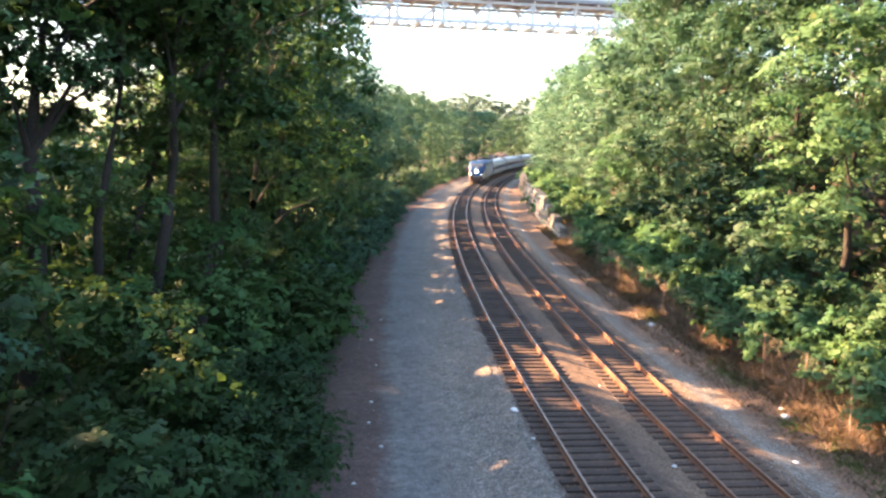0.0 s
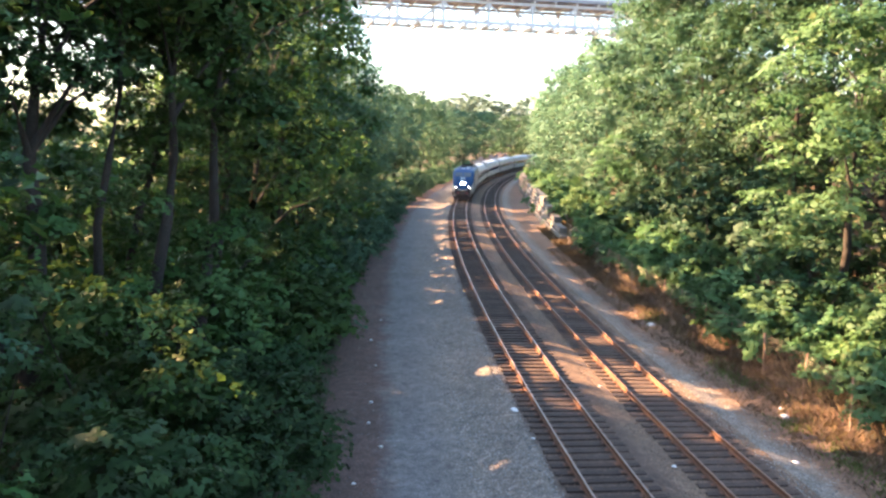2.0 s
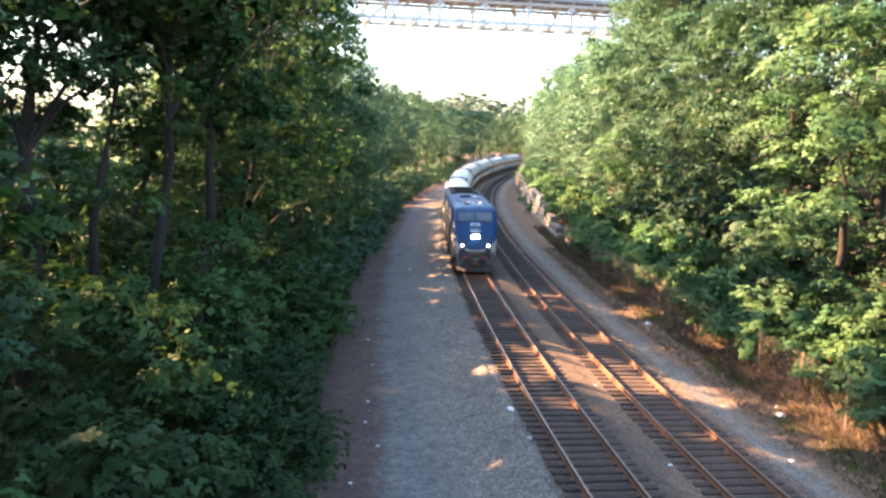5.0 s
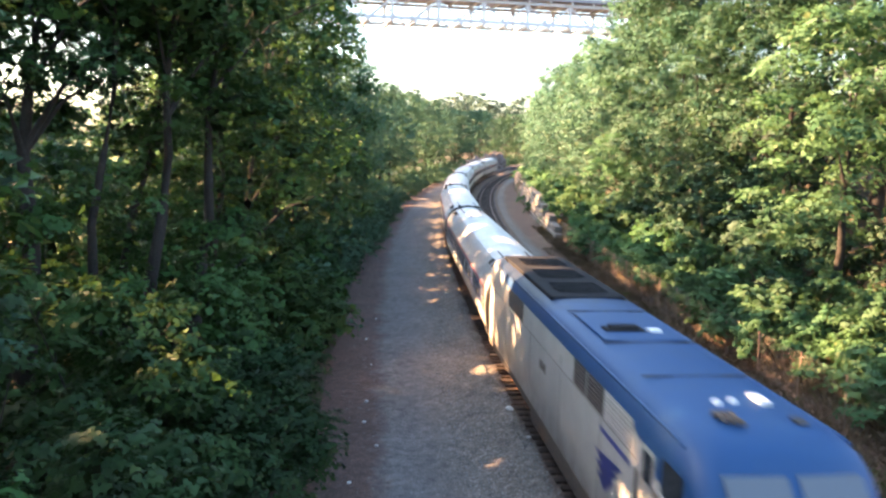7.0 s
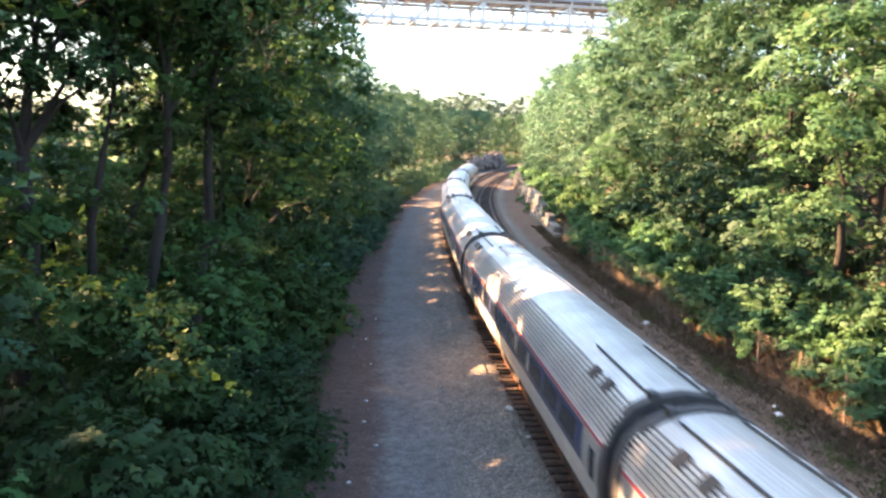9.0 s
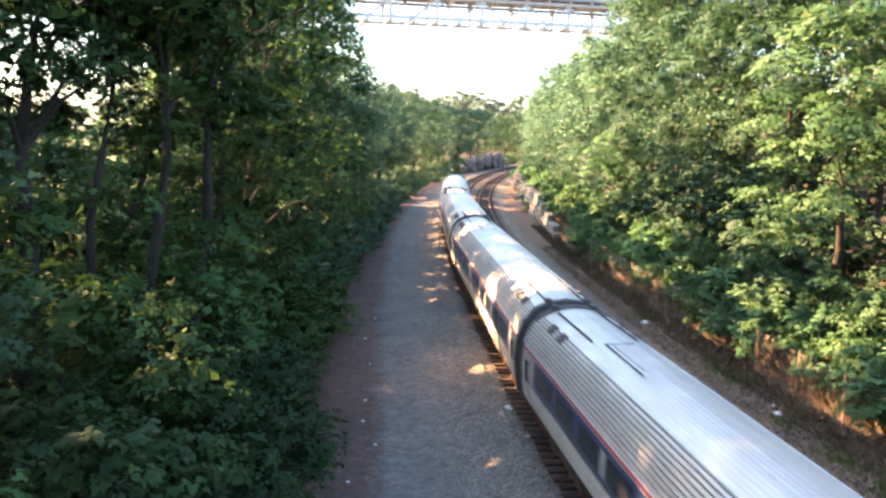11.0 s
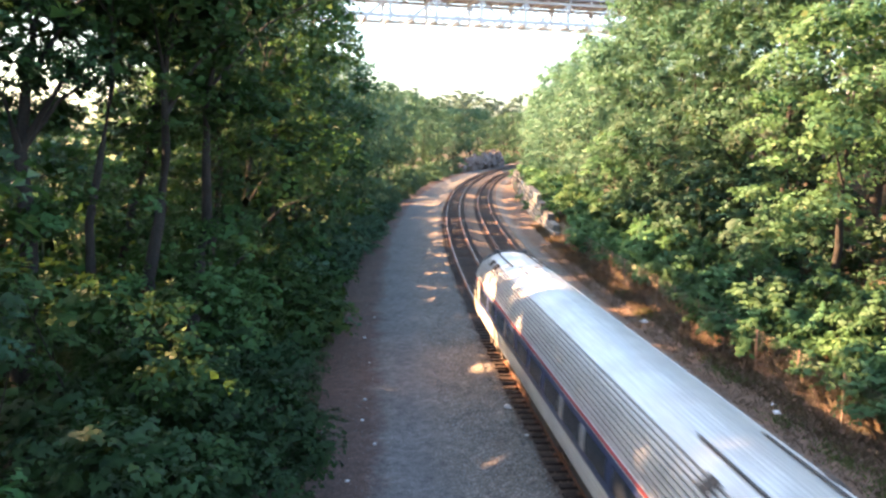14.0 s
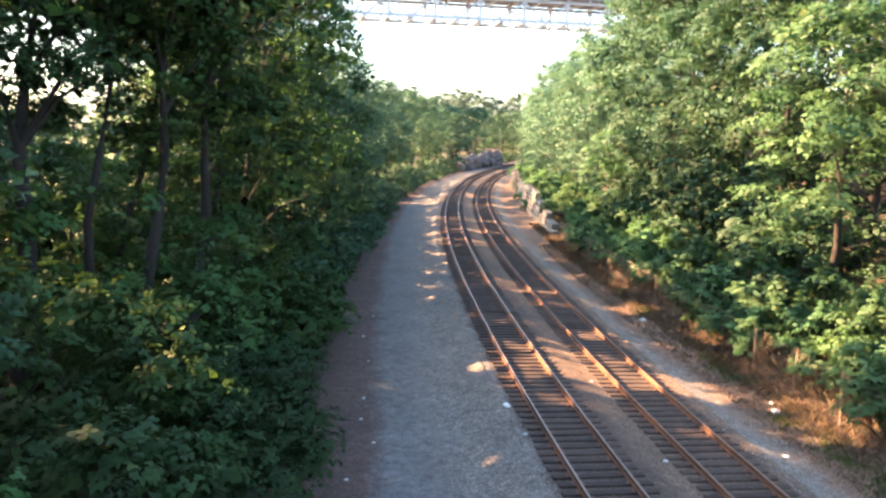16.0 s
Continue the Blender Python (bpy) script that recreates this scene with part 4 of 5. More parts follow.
M_GEAR = surface("dusty_running_gear", (0.085, 0.07, 0.06), (0.055, 0.048, 0.044), 1.5, 0.8, fine=(0.16, 0.11, 0.08), fine_scale=9, bump=0.2)
M_GLASS = plain("tinted_window", (0.012, 0.014, 0.018), 0.06)
M_SCREEN = plain("windscreen", (0.10, 0.118, 0.14), 0.1)
M_NAVY = surface("navy_band", (0.022, 0.035, 0.095), (0.030, 0.042, 0.10), 1.0, 0.3, bump=0.0)
M_RED = surface("red_stripe", (0.42, 0.05, 0.06), (0.35, 0.06, 0.06), 1.0, 0.45, bump=0.0)
M_WHITE = surface("white_paint", (0.72, 0.72, 0.72), (0.6, 0.6, 0.6), 1.0, 0.5, bump=0.0)
M_BLUE = plain("deep_blue_paint", (0.04, 0.05, 0.22), 0.4)
M_LAMP = plain("lit_headlight", (1.0, 0.97, 0.9), 0.3, 0, 16.0)
M_DITCH = plain("lit_ditch_light", (1.0, 0.97, 0.9), 0.3, 0, 5.0)
M_REDLENS = plain("red_marker_lens", (0.25, 0.02, 0.02), 0.3)
M_BOARD = plain("number_board", (0.55, 0.62, 0.66), 0.3)


def wheel_set(truck, y, mat):
    for x in (-1, 1):
        bm = bm_new()
        rod(bm, [(x * 0.68, y, 0.46), (x * 0.71, y, 0.46), (x * 0.715, y, 0.46), (x * 0.82, y, 0.46)], [0.49, 0.49, 0.46, 0.455], 24)
        rod(bm, [(x * 0.82, y, 0.46), (x * 0.95, y, 0.46)], [0.14, 0.12], 12)
        part("wheel", bm, mat, truck)


def make_truck(car, y, base=2.6):
    t = part("truck", bm_new(), M_GEAR, car, "dusty steel truck frame")
    bm = bm_new()
    for x in (-1.02, 1.02):
        box(bm, x - 0.09, x + 0.09, y - base / 2 - 0.45, y + base / 2 + 0.45, 0.55, 0.82, 0.04)
        box(bm, x - 0.11, x + 0.11, y - 0.5, y + 0.5, 0.35, 0.95, 0.06)
        for q in (-base / 2, base / 2):
            box(bm, x - 0.12, x + 0.12, y + q - 0.17, y + q + 0.17, 0.28, 0.66, 0.04)
            rod(bm, [(x * 1.1, y + q * 0.55, 0.4), (x * 1.1, y + q * 0.55, 0.9)], 0.11, 10)
    box(bm, -0.95, 0.95, y - 0.25, y + 0.25, 0.6, 1.0, 0.03)
    old = t.data
    t.data = finish(bm, "truck", M_GEAR)
    bpy.data.meshes.remove(old)
    for q in (-base / 2, base / 2):
        wheel_set(t, y + q, M_GEAR)


def make_coach():
    """a tube-shaped fluted stainless coach; local y runs towards the rear, x to the side, rail head at z 0"""
    car = new("passenger_coach")
    key = [(1.30, 0.92), (1.46, 1.05), (1.545, 1.35), (1.585, 1.8), (1.60, 2.15), (1.585, 2.5), (1.53, 2.82), (1.43, 3.10), (1.27, 3.36), (1.02, 3.58), (0.70, 3.735), (0.35, 3.83), (0.0, 3.86)]
    kx, kz = np.array([k[0] for k in key]), np.array([k[1] for k in key])
    L = np.concatenate([[0], np.cumsum(np.hypot(np.diff(kx), np.diff(kz)))])
    a = np.arange(0, L[-1], 0.022)
    px, pz = np.interp(a, L, kx), np.interp(a, L, kz)
    for _ in range(40):
        px[1:-1] = (px[:-2] + px[2:] + 2 * px[1:-1]) / 4
        pz[1:-1] = (pz[:-2] + pz[2:] + 2 * pz[1:-1]) / 4
    sx, sz = px.copy(), pz.copy()
    nx, nz = np.gradient(pz), -np.gradient(px)
    nn = np.hypot(nx, nz)
    nx, nz = nx / nn, nz / nn
    saw = np.where(np.arange(len(a)) % 5 < 3, 0.5, -0.5)
    amp = np.where((pz > 1.10) & (pz < 1.74), 0.026, np.where((pz > 2.80) & (pz < 3.60), 0.044, np.where(pz >= 3.60, 0.004, 0.0)))
    px, pz = px + nx * saw * amp, pz + nz * saw * amp
    H = 12.65

    def x_at(z):
        return float(np.interp(z, sz, sx))

    bm = bm_new()
    ring = list(zip(px, pz)) + [(-u, w) for u, w in zip(px[::-1][1:], pz[::-1][1:])]
    # recessed faces of the deep flutes take the painted shade
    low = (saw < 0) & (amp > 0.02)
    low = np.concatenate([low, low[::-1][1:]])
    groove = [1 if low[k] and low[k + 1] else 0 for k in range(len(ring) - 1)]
    ys = (-H, -H + 0.08, -4, 4, H - 0.08, H)
    rows = [[bm.verts.new((u * (0.985 if abs(q) > H - 0.01 else 1), q, w if abs(q) < H - 0.01 else 0.92 + (w - 0.92) * 0.99)) for u, w in ring] for q in ys]
    for r, t in zip(rows, rows[1:]):
        for k in range(len(ring) - 1):
            f = bm.faces.new((r[k], r[k + 1], t[k + 1], t[k]))
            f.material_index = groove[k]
        bm.faces.new((r[-1], r[0], t[0], t[-1]))
    bm.faces.new(rows[0])
    bm.faces.new(rows[-1][::-1])
    part("body", bm, [M_STEEL, M_GROOVE], car, "fluted stainless steel tube body with painted groove shade")

    def panel(name, side, z0, z1, y0, y1, eps, mat, parent=car, n=5, label=""):
        bm = bm_new()
        zs = np.linspace(z0, z1, n)
        front = [[bm.verts.new((side * (x_at(z) + eps), q, z)) for z in zs] for q in (y0, y1)]
        back = [[bm.verts.new((side * (x_at(z) - 0.03), q, z)) for z in zs] for q in (y0, y1)]
        for k in range(n - 1):
            bm.faces.new((front[0][k], front[1][k], front[1][k + 1], front[0][k + 1]))
            for e in (0, 1):
                bm.faces.new((front[e][k], front[e][k + 1], back[e][k + 1], back[e][k]))
        for k in (0, n - 1):
            bm.faces.new((front[0][k], front[1][k], back[1][k], back[0][k]))
        bmesh.ops.recalc_face_normals(bm, faces=bm.faces[:])
        return part(name, bm, mat, parent, label)

    for side in (-1, 1):
        panel("window_band", side, 1.80, 2.62, -11.0, 11.0, 0.012, M_NAVY, label="dark navy painted window band")
        panel("stripe", side, 2.66, 2.73, -H + 0.1, H - 0.1, 0.012, M_RED, n=3, label="thin red stripe")
        panel("stripe", side, 2.74, 2.765, -H + 0.1, H - 0.1, 0.012, M_WHITE, n=3, label="thin white stripe")
        for k in range(11):
            y = -9.75 + 1.95 * k
            w = panel("window", side, 1.98, 2.50, y - 0.78, y + 0.78, 0.018, M_GLASS)
            if k in (2, 3, 7):
                panel("mullion", side, 1.97, 2.51, y + 0.80, y + 1.12, 0.022, M_STEEL, w)
        for y in (-11.85, 11.85):
            d = panel("door", side, 1.0, 2.62, y - 0.42, y + 0.42, 0.008, M_STEEL, label="recessed steel door")
            panel("door_window", side, 1.75, 2.4, y - 0.2, y + 0.2, 0.016, M_GLASS, d)
            panel("door_seal", side, 1.0, 2.62, y - 0.47, y - 0.43, 0.012, M_DARK, d)
        # vents on the roof shoulder
        for y in (-11.2, -10.2, 9.9, 10.9):
            bm = bm_new()
            for q in range(3):
                box(bm, -0.16, 0.16, y + q * 0.13 - 0.05, y + q * 0.13 + 0.05, 0, 0.09, 0.01)
            bmesh.ops.transform(bm, matrix=Matrix.Translation((side * 1.06, 0, 3.52)) @ pose(0, 0, 0, 0, side * 42, 0), verts=bm.verts[:])
            part("roof_vent", bm, M_GEAR, car, "small grey roof vent")
        for y0, y1 in ((-12.1, -8.6), (8.9, 12.1)):
            part("roof_rail", rod(bm_new(), [(side * 0.62, y0, 3.79), (side * 0.62, y1, 3.79)], 0.03, 6), M_DARK, car, "dark raised roof seam")
    for e in (-1, 1):
        bm = bm_new()
        arch = [(1.49, 0.95), (1.58, 1.5), (1.62, 2.15), (1.56, 2.75), (1.40, 3.2), (1.05, 3.62), (0.55, 3.85), (0, 3.92)]
        arch += [(-u, w) for u, w in arch[::-1][1:]]
        outer = [[bm.verts.new((u, e * q, w)) for u, w in arch] for q in (12.42, 12.72)]
        inner = [[bm.verts.new((u * 0.9, e * q, 0.95 + (w - 0.95) * 0.92)) for u, w in arch] for q in (12.42, 12.72)]
        for k in range(len(arch) - 1):
            for r, t in ((outer[0], outer[1]), (outer[1], inner[1]), (outer[0], inner[0])):
                bm.faces.new((r[k], r[k + 1], t[k + 1], t[k]))
        bmesh.ops.recalc_face_normals(bm, faces=bm.faces[:])
        part("end_hoop", bm, M_DARK, car, "dark hoop at the coach end")
        bm = bm_new()
        for q in range(3):
            box(bm, -0.62, 0.62, min(e * (12.62 + q * 0.12), e * (12.70 + q * 0.12)), max(e * (12.62 + q * 0.12), e * (12.70 + q * 0.12)), 1.0, 3.35, 0.02)
        part("gangway", bm, M_DARK, car, "black rubber gangway bellows")
        for x in (-0.62, 0.62):
            part("end_knob", box(bm_new(), x - 0.09, x + 0.09, e * 12.55 - 0.14, e * 12.55 + 0.14, 3.72, 3.93, 0.02), M_DARK, car)
        part("coupler", box(bm_new(), -0.16, 0.16, min(e * 12.3, e * 12.98), max(e * 12.3, e * 12.98), 0.72, 0.98, 0.04), M_GEAR, car)
        make_truck(car, e * 9.07)
    bm = bm_new()
    box(bm, -1.15, 1.15, -6.6, -2.4, 0.35, 0.98, 0.06)
    box(bm, -1.2, 1.2, -1.6, 2.2, 0.42, 0.98, 0.06)
    box(bm, -1.1, 1.1, 3.0, 6.4, 0.38, 0.98, 0.06)
    part("equipment_box", bm, M_GEAR, car, "dusty underfloor equipment")
    part("roof_hatch", box(bm_new(), -0.28, 0.34, 6.2, 8.2, 3.80, 3.872, 0.02), M_STEEL, car)
    part("hatch_seam", rod(bm_new(), [(-0.42, 5.9, 3.835), (-0.42, 8.4, 3.835), (0.30, 8.4, 3.85)], 0.022, 6), M_DARK, car)
    tagged(car, "stainless steel passenger coach with navy window band and red stripe", "railway coach", "coaches of the train")
    return car


def make_engine():
    """a diesel passenger locomotive; local y runs towards the rear"""
    eng = new("diesel_locomotive")
    # front outline: height of the top line and half width along y
    line = [(-10.32, 1.75, 1.24), (-10.2, 2.15, 1.32), (-9.98, 2.66, 1.40), (-9.64, 3.22, 1.47), (-9.34, 3.56, 1.50), (-9.02, 3.88, 1.53), (-8.80, 4.12, 1.54), (-8.5, 4.29, 1.55), (-7.9, 4.37, 1.55),
            (0, 4.37, 1.55), (9.9, 4.37, 1.55), (10.2, 4.28, 1.52), (10.3, 4.15, 1.48)]
    bm = bm_new()
    rows = []
    for y, zt, w in line:
        half = [(w - 0.06, 1.0), (w, 1.12), (w, 1.12 + (zt - 1.12) * 0.5), (w, zt - 0.62), (w - 0.035, zt - 0.42), (w - 0.13, zt - 0.25), (w - 0.30, zt - 0.12), (w - 0.6, zt - 0.04), (0.45, zt - 0.005), (0, zt)]
        ring = half + [(-u, z) for u, z in half[::-1][1:]]
        rows.append([bm.verts.new((u, y, z)) for u, z in ring])
    n = len(rows[0])
    for a, b in zip(rows, rows[1:]):
        for k in range(n - 1):
            bm.faces.new((a[k], a[k + 1], b[k + 1], b[k]))
        bm.faces.new((a[-1], a[0], b[0], b[-1]))
    bm.faces.new(rows[0])
    bm.faces.new(rows[-1][::-1])
    bmesh.ops.recalc_face_normals(bm, faces=bm.faces[:])
    bevel_e = [e for e in bm.edges if len(e.link_faces) == 2 and e.calc_face_angle(0) > 0.5 and min(v.co.y for v in e.verts) > -10.4 and e.calc_length() < 3]
    bmesh.ops.bevel(bm, geom=bevel_e, offset=0.05, segments=2, affect="EDGES")
    part("body", bm, M_LIVERY, eng, "silver body with blue roof and nose", True)
    ty, tz = [q[0] for q in line], [q[1] for q in line]

    def nose_y(z):
        return float(np.interp(z, tz[:9], ty[:9]))

    def decal(name, xs, z0, z1, mat, parent=eng, lift=0.035, thick=0.03, label="", n=4, shrink=0.0):
        """a plate on the sloping nose"""
        bm = bm_new()
        out = []
        for z in np.linspace(z0, z1, n):
            f = (z - z0) / (z1 - z0)
            x0, x1 = xs[0] + shrink * (1 - f), xs[1] - shrink * (1 - f)
            out.append((bm.verts.new((x0, nose_y(z) - lift, z)), bm.verts.new((x1, nose_y(z) - lift, z)), bm.verts.new((x1, nose_y(z) + thick, z)), bm.verts.new((x0, nose_y(z) + thick, z))))
        for a, b in zip(out, out[1:]):
            for k in range(4):
                bm.faces.new((a[k], a[(k + 1) % 4], b[(k + 1) % 4], b[k]))
        bm.faces.new(out[0])
        bm.faces.new(out[-1])
        bmesh.ops.recalc_face_normals(bm, faces=bm.faces[:])
        return part(name, bm, mat, parent, label)

    for side in (-1, 1):
        a, b = sorted((side * 0.09, side * 1.12))
        w = decal("windscreen", (a, b), 3.40, 3.92, M_SCREEN, label="raked windscreen pane")
        decal("gasket", (a - 0.04, b + 0.04), 3.34, 3.39, M_DARK, w)
        part("wiper", rod(bm_new(), [(side * 0.35, nose_y(3.38) - 0.06, 3.38), (side * 0.7, nose_y(3.66) - 0.06, 3.66)], 0.012, 5), M_DARK, eng)
    decal("number_board", (-0.32, 0.32), 3.08, 3.26, M_BOARD, label="pale number board")
    for k in range(3):
        decal("number_bar", (-0.2 + 0.15 * k, -0.1 + 0.15 * k), 3.12, 3.22, M_GEAR, lift=0.045)
    # pale arrow-shaped emblem of three slanting blades, with a bar over it
    for k, (x0, x1, x2, z0, z1) in enumerate(((-0.40, 0.10, -0.16, 2.80, 2.66), (-0.10, 0.42, 0.02, 2.80, 2.64), (-0.16, 0.14, 0.00, 2.68, 2.54))):
        bm = bm_new()
        f = bm.faces.new([bm.verts.new((x, nose_y(z) - 0.05, z)) for x, z in ((x0, z0), (x1, z0), (x2, z1))])
        bmesh.ops.solidify(bm, geom=[f], thickness=0.02)
        part("emblem", bm, M_WHITE, eng, "pale slanting emblem blade")
    decal("emblem_bar", (-0.32, 0.32), 2.87, 2.91, M_WHITE)
    for side in (-1, 1):
        y = nose_y(2.4)
        h = part("headlight", rod(bm_new(), [(side * 0.155, y - 0.10, 2.4), (side * 0.155, y + 0.2, 2.4)], 0.10, 20), M_LAMP, eng, "lit round headlight")
        part("bezel", rod(bm_new(), [(side * 0.155, y - 0.08, 2.4), (side * 0.155, y + 0.2, 2.4)], 0.145, 20), M_STEEL, h)
        part("marker_light", rod(bm_new(), [(side * 0.85, nose_y(2.2) + 0.0, 2.2), (side * 0.85, nose_y(2.2) + 0.25, 2.2)], 0.07, 12), M_REDLENS, eng)
        d = part("ditch_light", rod(bm_new(), [(side * 0.86, -10.42, 1.86), (side * 0.86, -10.1, 1.86)], 0.065, 16), M_DITCH, eng, "lit ditch light")
        part("housing", box(bm_new(), side * 0.86 - 0.15, side * 0.86 + 0.15, -10.38, -10.0, 1.72, 2.0, 0.02), M_GEAR, d)
        part("front_grille", box(bm_new(), side * 0.86 - 0.19, side * 0.86 + 0.19, -10.38, -10.2, 1.42, 1.66, 0.02), M_DARK, eng)
        part("cable_socket", box(bm_new(), side * 0.62 - 0.2, side * 0.62 + 0.2, -10.5, -10.25, 0.98, 1.13, 0.03), M_REDLENS, eng, "dull red jumper sockets")
        for k in range(3):
            x = side * (0.42 + 0.2 * k)
            part("hose", rod(bm_new(), [(x, -10.35, 1.0), (x, -10.55, 0.85), (x * 0.95, -10.58, 0.62), (x * 0.85, -10.52, 0.5)], 0.03, 6), M_DARK, eng, "black air hose")
        part("grab_iron", rod(bm_new(), [(side * 1.15, -10.33, 1.1), (side * 1.15, -10.46, 1.12), (side * 1.15, -10.46, 0.55), (side * 1.15, -10.33, 0.53)], 0.018, 6), M_STEEL, eng)
    # black plate painting the dark of the front recess, anticlimber, coupler, pilot
    part("recess_plate", box(bm_new(), -1.08, 1.08, -10.36, -10.2, 0.9, 1.45, 0.03), M_DARK, eng, "black plate standing for the dark front recess")
    part("drawbar_plate", box(bm_new(), -0.42, 0.42, -10.46, -10.3, 1.18, 1.42, 0.05), M_GEAR, eng)
    part("anticlimber", box(bm_new(), -0.95, 0.95, -10.55, -10.2, 0.92, 1.02, 0.02), M_GEAR, eng)
    part("coupler", box(box(bm_new(), -0.16, 0.16, -10.85, -10.2, 0.74, 0.98, 0.04), -0.22, 0.22, -10.98, -10.72, 0.70, 1.02, 0.06), M_GEAR, eng, "rusty knuckle coupler")
    bm = bm_new()
    for z, y, w in ((0.92, -10.35, 1.30), (0.45, -10.45, 1.28), (0.14, -10.62, 1.18)):
        for x, yy in ((-w, y + 0.3), (-w * 0.45, y), (w * 0.45, y), (w, y + 0.3)):
            bm.verts.new((x, yy, z))
    bm.verts.ensure_lookup_table()
    for r in range(2):
        for k in range(3):
            bm.faces.new([bm.verts[i] for i in (r * 4 + k, r * 4 + k + 1, r * 4 + k + 5, r * 4 + k + 4)])
    bmesh.ops.solidify(bm, geom=bm.faces[:], thickness=0.05)
    part("pilot", bm, M_GEAR, eng, "dusty grey snowplough pilot")
    # skirt, tank and trucks
    for side in (-1, 1):
        part("side_sill", box(bm_new(), side * 1.48 - 0.05, side * 1.48 + 0.05, -9.9, 10.1, 0.86, 1.06, 0.02), M_GEAR, eng)
        part("cab_steps", box(box(bm_new(), side * 1.4 - 0.12, side * 1.4 + 0.12, -7.6, -7.0, 0.35, 0.40, 0.01), side * 1.4 - 0.12, side * 1.4 + 0.12, -7.6, -7.0, 0.62, 0.67, 0.01), M_GEAR, eng)
        s = side * 1.552

        def plate(name, y0, y1, z0, z1, mat, d=0.012, parent=eng, label=""):
            return part(name, box(bm_new(), min(s, s + side * d), max(s, s + side * d), y0, y1, z0, z1, 0.004), mat, parent, label)

        w = plate("cab_window", -8.6, -7.75, 3.08, 3.7, M_GLASS, label="dark cab side window")
        plate("window_frame", -8.66, -7.69, 3.0, 3.07, M_STEEL, 0.016, w)
        d = plate("cab_door", -7.45, -6.8, 1.25, 3.6, M_STEEL, 0.008, label="silver cab door")
        plate("door_window", -7.33, -6.92, 2.95, 3.5, M_GLASS, 0.014, d)
        plate("handrail", -6.68, -6.64, 1.2, 3.0, M_DARK, 0.05)
        plate("handrail", -7.6, -7.56, 1.2, 3.0, M_DARK, 0.05)
        for k, (y0, y1, mt) in enumerate(((-6.3, -4.6, M_STEEL), (-4.5, -3.3, M_DARK), (-3.2, -2.2, M_DARK), (3.8, 6.2, M_DARK))):
            g = plate("air_intake", y0, y1, 3.2, 3.82, mt, 0.012, label="louvred air intake")
            for q in range(6):
                plate("louvre", y0 + 0.05, y1 - 0.05, 3.24 + 0.095 * q, 3.28 + 0.095 * q, M_STEEL if mt is M_STEEL else M_GEAR, 0.03, g)
        for y in (-4.4, -1.0, 2.6, 6.9, 9.2):
            plate("panel_seam", y, y + 0.02, 1.15, 3.5, M_GEAR, 0.004)
        plate("body_seam", -6.5, 10.1, 3.14, 3.155, M_GEAR, 0.004)
        plate("number_bar", 0.6, 0.9, 2.5, 2.75, M_GEAR, 0.006)
        plate("number_bar", 1.0, 1.3, 2.5, 2.75, M_GEAR, 0.006)
        # blue wing emblem behind the cab
        for k in range(3):
            bm = bm_new()
            q = k * 0.22
            vs = [bm.verts.new((s + side * 0.01, y, z)) for y, z in ((-5.9 + q, 2.6 - q), (-4.1 - q * 0.6, 2.4 - q), (-4.9, 2.15 - q))]
            f = bm.faces.new(vs)
            bmesh.ops.solidify(bm, geom=[f], thickness=0.006)
            part("wing_emblem", bm, M_BLUE, eng, "deep blue wing-shaped emblem")
        plate("name_bar", -6.2, -4.4, 2.86, 2.98, M_BLUE, 0.006)
    part("fuel_tank", box(bm_new(), -1.35, 1.35, -3.2, 3.2, 0.22, 0.95, 0.12), M_GEAR, eng, "dusty fuel tank")
    for y in (-6.5, 6.5):
        make_truck(eng, y, 2.8)
    # roof
    bm = bm_new()
    box(bm, -1.12, 1.12, 2.0, 9.7, 4.26, 4.41, 0.05)
    hood = part("radiator_deck", bm, M_SOOT, eng, "sooty black radiator roof section")
    for y in (3.3, 5.7, 8.1):
        part("fan", rod(bm_new(), [(0, y, 4.38), (0, y, 4.44)], 0.78, 28), M_SOOT, hood)
        bm = bm_new()
        for k in range(9):
            box(bm, -0.75, 0.75, y - 0.7 + 0.17 * k, y - 0.66 + 0.17 * k, 4.43, 4.46)
        part("fan_grille", bm, M_SOOT, hood)
    part("exhaust", box(box(bm_new(), -0.75, 0.25, -2.0, -1.5, 4.34, 4.42, 0.03), -0.6, 0.1, -1.9, -1.6, 4.38, 4.5, 0.03), M_SOOT, eng, "sooty exhaust outlet")
    for side in (-1, 1):
        part("roof_gutter", rod(bm_new(), [(side * 1.43, -8.2, 4.10), (side * 1.43, -7.9, 4.13), (side * 1.43, 9.8, 4.13)], 0.035, 8), M_LIVERY, eng)
    part("roof_dome", box(bm_new(), 0.30, 0.62, -2.1, -1.8, 4.36, 4.46, 0.05), M_WHITE, eng)
    part("roof_panel", box(bm_new(), -1.0, 1.0, -2.7, 0.1, 4.345, 4.385, 0.02), M_LIVERY, eng)
    for y in (-5.4, -2.9, 0.3):
        part("roof_seam", box(bm_new(), -1.1, 1.1, y - 0.015, y + 0.015, 4.355, 4.385), M_DARK, eng)
    for x, y in ((-0.32, -7.0), (0.0, -6.95)):
        part("antenna", rod(bm_new(), [(x, y, 4.34), (x, y, 4.43), (x, y, 4.46)], [0.085, 0.08, 0.03], 14), M_WHITE, eng, "small white antenna dome")
    part("antenna", box(bm_new(), 0.42, 0.64, -7.15, -6.65, 4.35, 4.46, 0.04), M_WHITE, eng, "white antenna box")
    bm = bm_new()
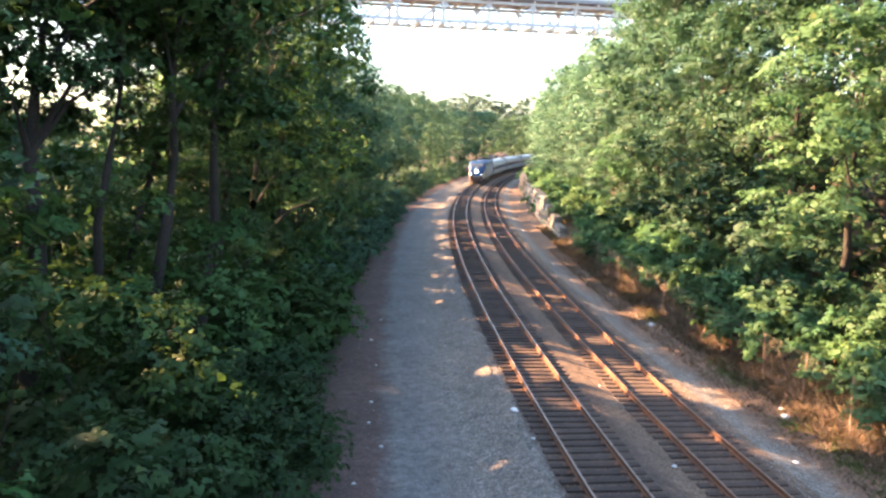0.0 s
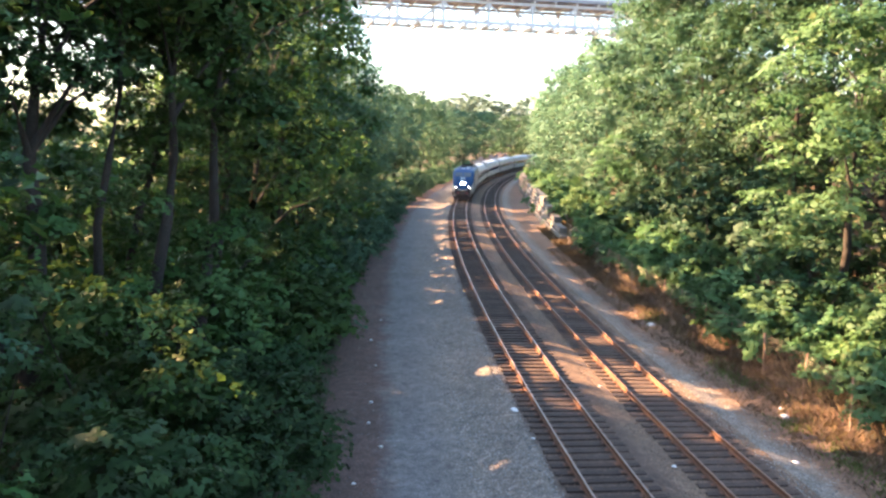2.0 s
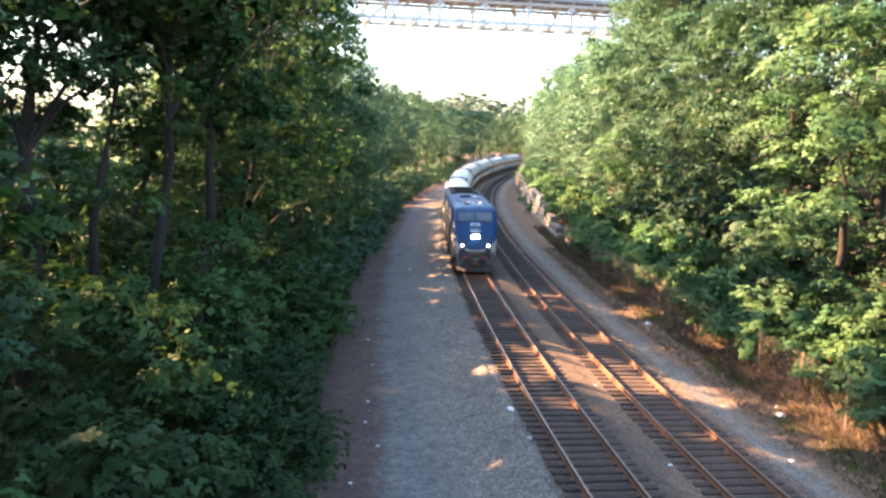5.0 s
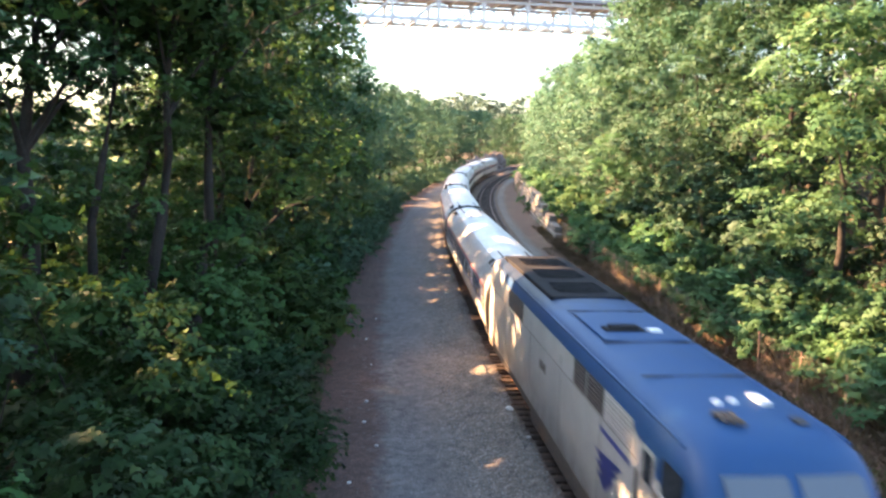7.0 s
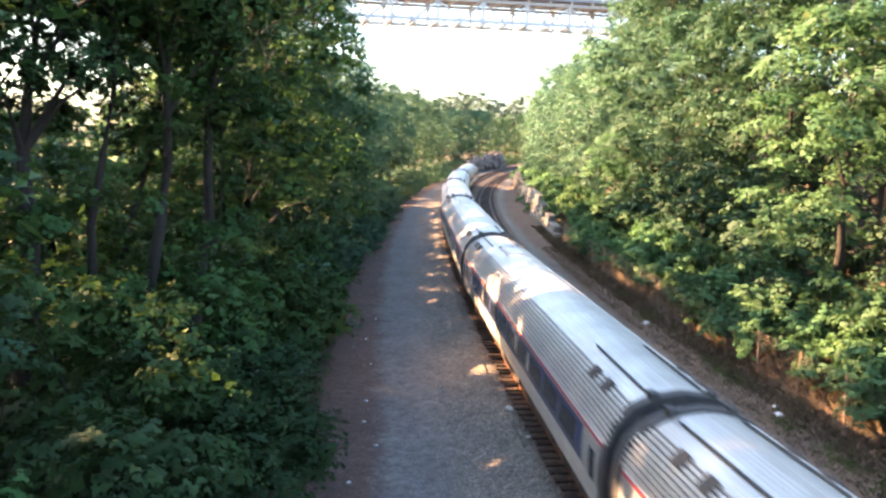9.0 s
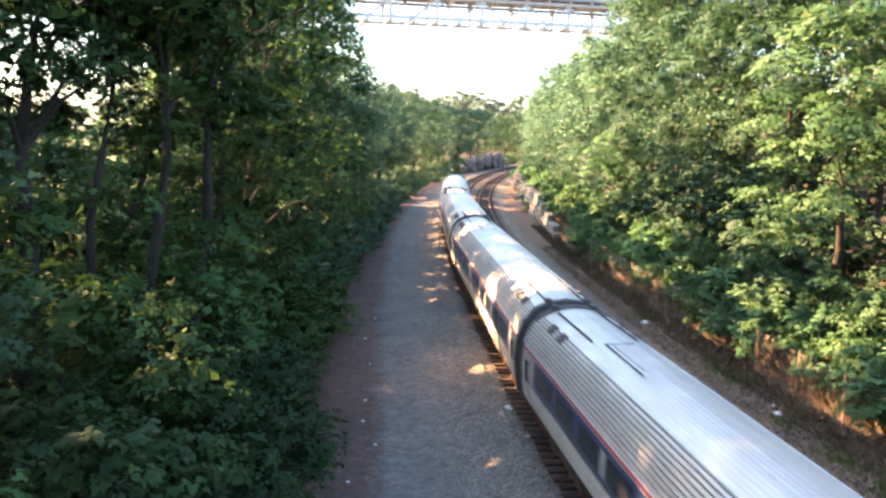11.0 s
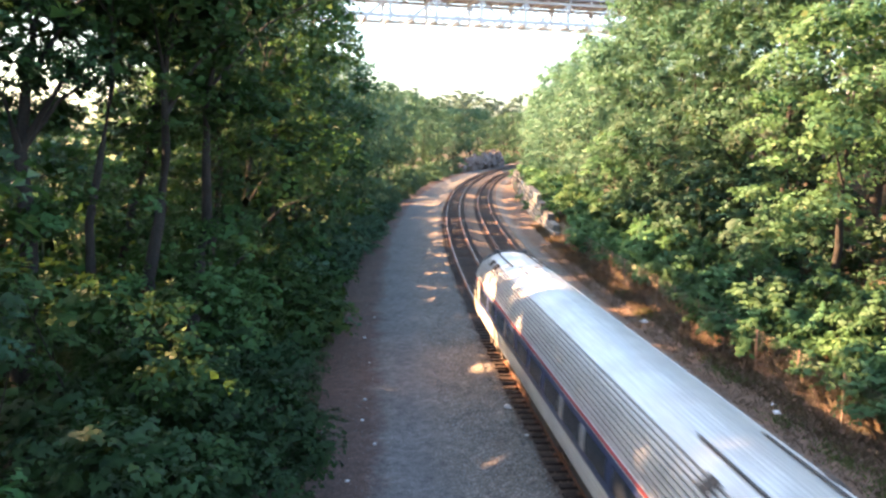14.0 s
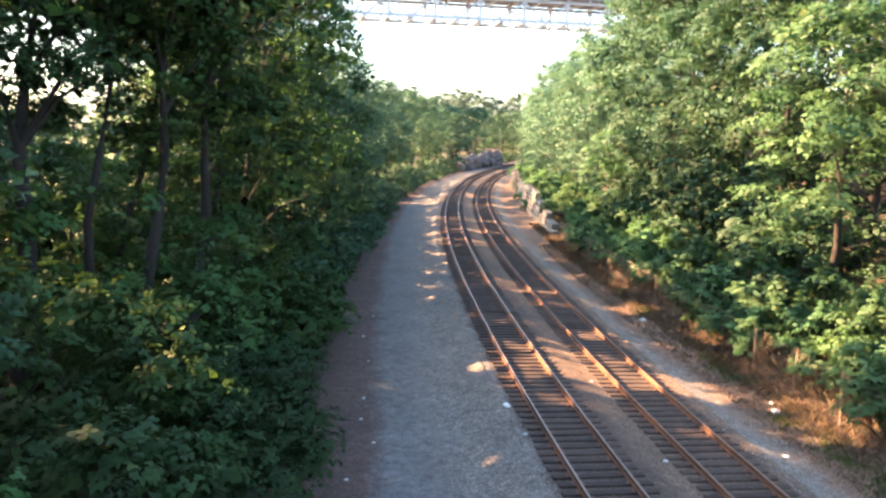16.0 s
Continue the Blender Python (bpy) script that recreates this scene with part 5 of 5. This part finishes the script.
    for k in range(3):
        rod(bm, [(-0.62 + 0.12 * k, -7.6, 4.43), (-0.62 + 0.12 * k, -7.95 - 0.08 * k, 4.43)], [0.025, 0.05], 10)
    box(bm, -0.68, -0.3, -7.64, -7.56, 4.34, 4.46, 0.01)
    part("horn", bm, M_GEAR, eng, "grey air horns")
    part("roof_vent", box(bm_new(), 0.62, 0.82, -8.0, -7.75, 4.34, 4.41, 0.03), M_DARK, eng)
    tagged(eng, "blue and silver diesel locomotive with lit headlights", "locomotive")
    return eng


ENGINE = make_engine()
COACHES = [make_coach()]
for _ in range(5):
    COACHES.append(copy_thing(COACHES[0], Matrix.Identity(4)))


# ---- small litter and weeds on the ground ----
def litter_bits():
    m = surface("pale_litter", (0.70, 0.68, 0.66), (0.55, 0.52, 0.50), 6.0, 0.8, per="object", spread=0.2)
    for i, (s, o, r) in enumerate(((17.5, -1.55, 0.13), (14.0, 6.6, 0.10), (11.0, 7.3, 0.12), (17.8, 8.3, 0.16), (18.6, 8.6, 0.12), (19.5, -6.45, 0.07), (17.5, -6.5, 0.06), (28, -6.6, 0.07), (32, -6.2, 0.06),
                                   (15.5, -6.1, 0.06), (24, -6.3, 0.05), (13, -6.9, 0.06), (15, -1.4, 0.06), (31.5, 8.1, 0.22), (20.5, 2.3, 0.05), (13.2, 2.4, 0.07))):
        bm = bm_new()
        bmesh.ops.create_icosphere(bm, subdivisions=2, radius=r)
        for v in bm.verts:
            v.co = v.co * (1 + 0.5 * noise.noise(v.co * 9 + Vector((i, 0, 0))))
            v.co.z *= 0.55
        ob = new("pale_stone", finish(bm, "pale_stone", m))
        ob.location = trk(s, o, float(bed_height(o)) + r * 0.25)
        tagged(ob, "pale chalky stone lying on the ballast", "stone", "pale stones")


litter_bits()


def tufts(name, count, s0, s1, o0, o1, height, mat, label, seed, clump=None):
    """upright blades in clumps"""
    rng = np.random.default_rng(seed)
    s, o = rng.uniform(s0, s1, count), rng.uniform(o0, o1, count)
    if clump:
        c = np.array(clump)[rng.integers(0, len(clump), count)]
        s, o = c[:, 0] + rng.normal(size=count) * 0.45, c[:, 1] + rng.normal(size=count) * 0.3
    th = np.interp(s, ARC, TH)
    gx, gy = np.interp(s, ARC, PX) + o * np.cos(th), np.interp(s, ARC, PY) - o * np.sin(th)
    base = np.stack([gx, gy, np.where(o > 10.6, ground_height(gx, gy), bed_height(o)) - 0.03], 1)
    h = height * rng.uniform(0.4, 1.2, count)[:, None]
    bend = rng.normal(size=(count, 3)) * np.array([0.45, 0.45, 0.0])
    tip = base + (np.array([0, 0, 1.0]) + bend) * h
    a = rng.uniform(0, 6.28, count)
    w = np.stack([np.cos(a), np.sin(a), a * 0], 1) * (0.004 + 0.016 * h)
    mid = base + (np.array([0, 0, 0.55]) + bend * 0.3) * h
    v = np.stack([base - w * 0.6, mid + w, tip, mid - w], 1).reshape(-1, 3)
    f = (np.array([(0, 1, 2), (0, 2, 3)])[None] + 4 * np.arange(count)[:, None, None]).reshape(-1, 3)
    tagged(raw(name, v, f, mat), label, "grass", kind="stuff")


tufts("dry_grass", 18000, 8, 75, 8.4, 11.6, 0.36, M_DRYSTEM, "dry orange-brown grass along the fence", 21)
tufts("dry_tufts", 11000, 8, 60, 7.3, 9.4, 0.2, M_DRYSTEM, "sparse short dry grass on the verge", 24)
tufts("dead_stems", 8000, 8, 75, 10.2, 13.6, 0.75, M_DRYSTEM, "tall dry brown stems under the bushes", 23)
tufts("weeds", 2600, 0, 1, 0, 1, 0.22, M_WEED, "low green weed clumps on the verge", 22,
      [(13.5, 8.2), (14.6, 8.4), (16.8, 8.1), (12.0, 8.6), (21.5, 8.6), (22.8, 8.4), (24.2, 8.8), (32.5, 8.6), (33.6, 8.9), (11.2, 8.0), (39, 9.2)])


# ---- motion of the train along the curve ----
def nose_at(t):
    """arc length of the front of the train"""
    return FRONT[0] - FRONT[1] * t - FRONT[2] * t * t


FRONT = (139.6, 18.7, 0.1435)


def on_rails(s, base):
    """pose of a car whose trucks stand base either side of s"""
    a, b = Vector(trk(s - base)), Vector(trk(s + base))
    d = b - a
    return Matrix.Translation((a + b) / 2) @ pose(0, 0, 0, 0, math.degrees(CANT), -math.degrees(math.atan2(d.x, d.y)))


def motions():
    times = [0.5 * k for k in range(33)]
    walk(ENGINE, [(t, on_rails(nose_at(t) + 10.6, 6.5)) for t in times])
    for k, coach in enumerate(COACHES):
        walk(coach, [(t, on_rails(nose_at(t) + 21.1 + 13.0 + 26.0 * k, 9.07)) for t in times])


motions()
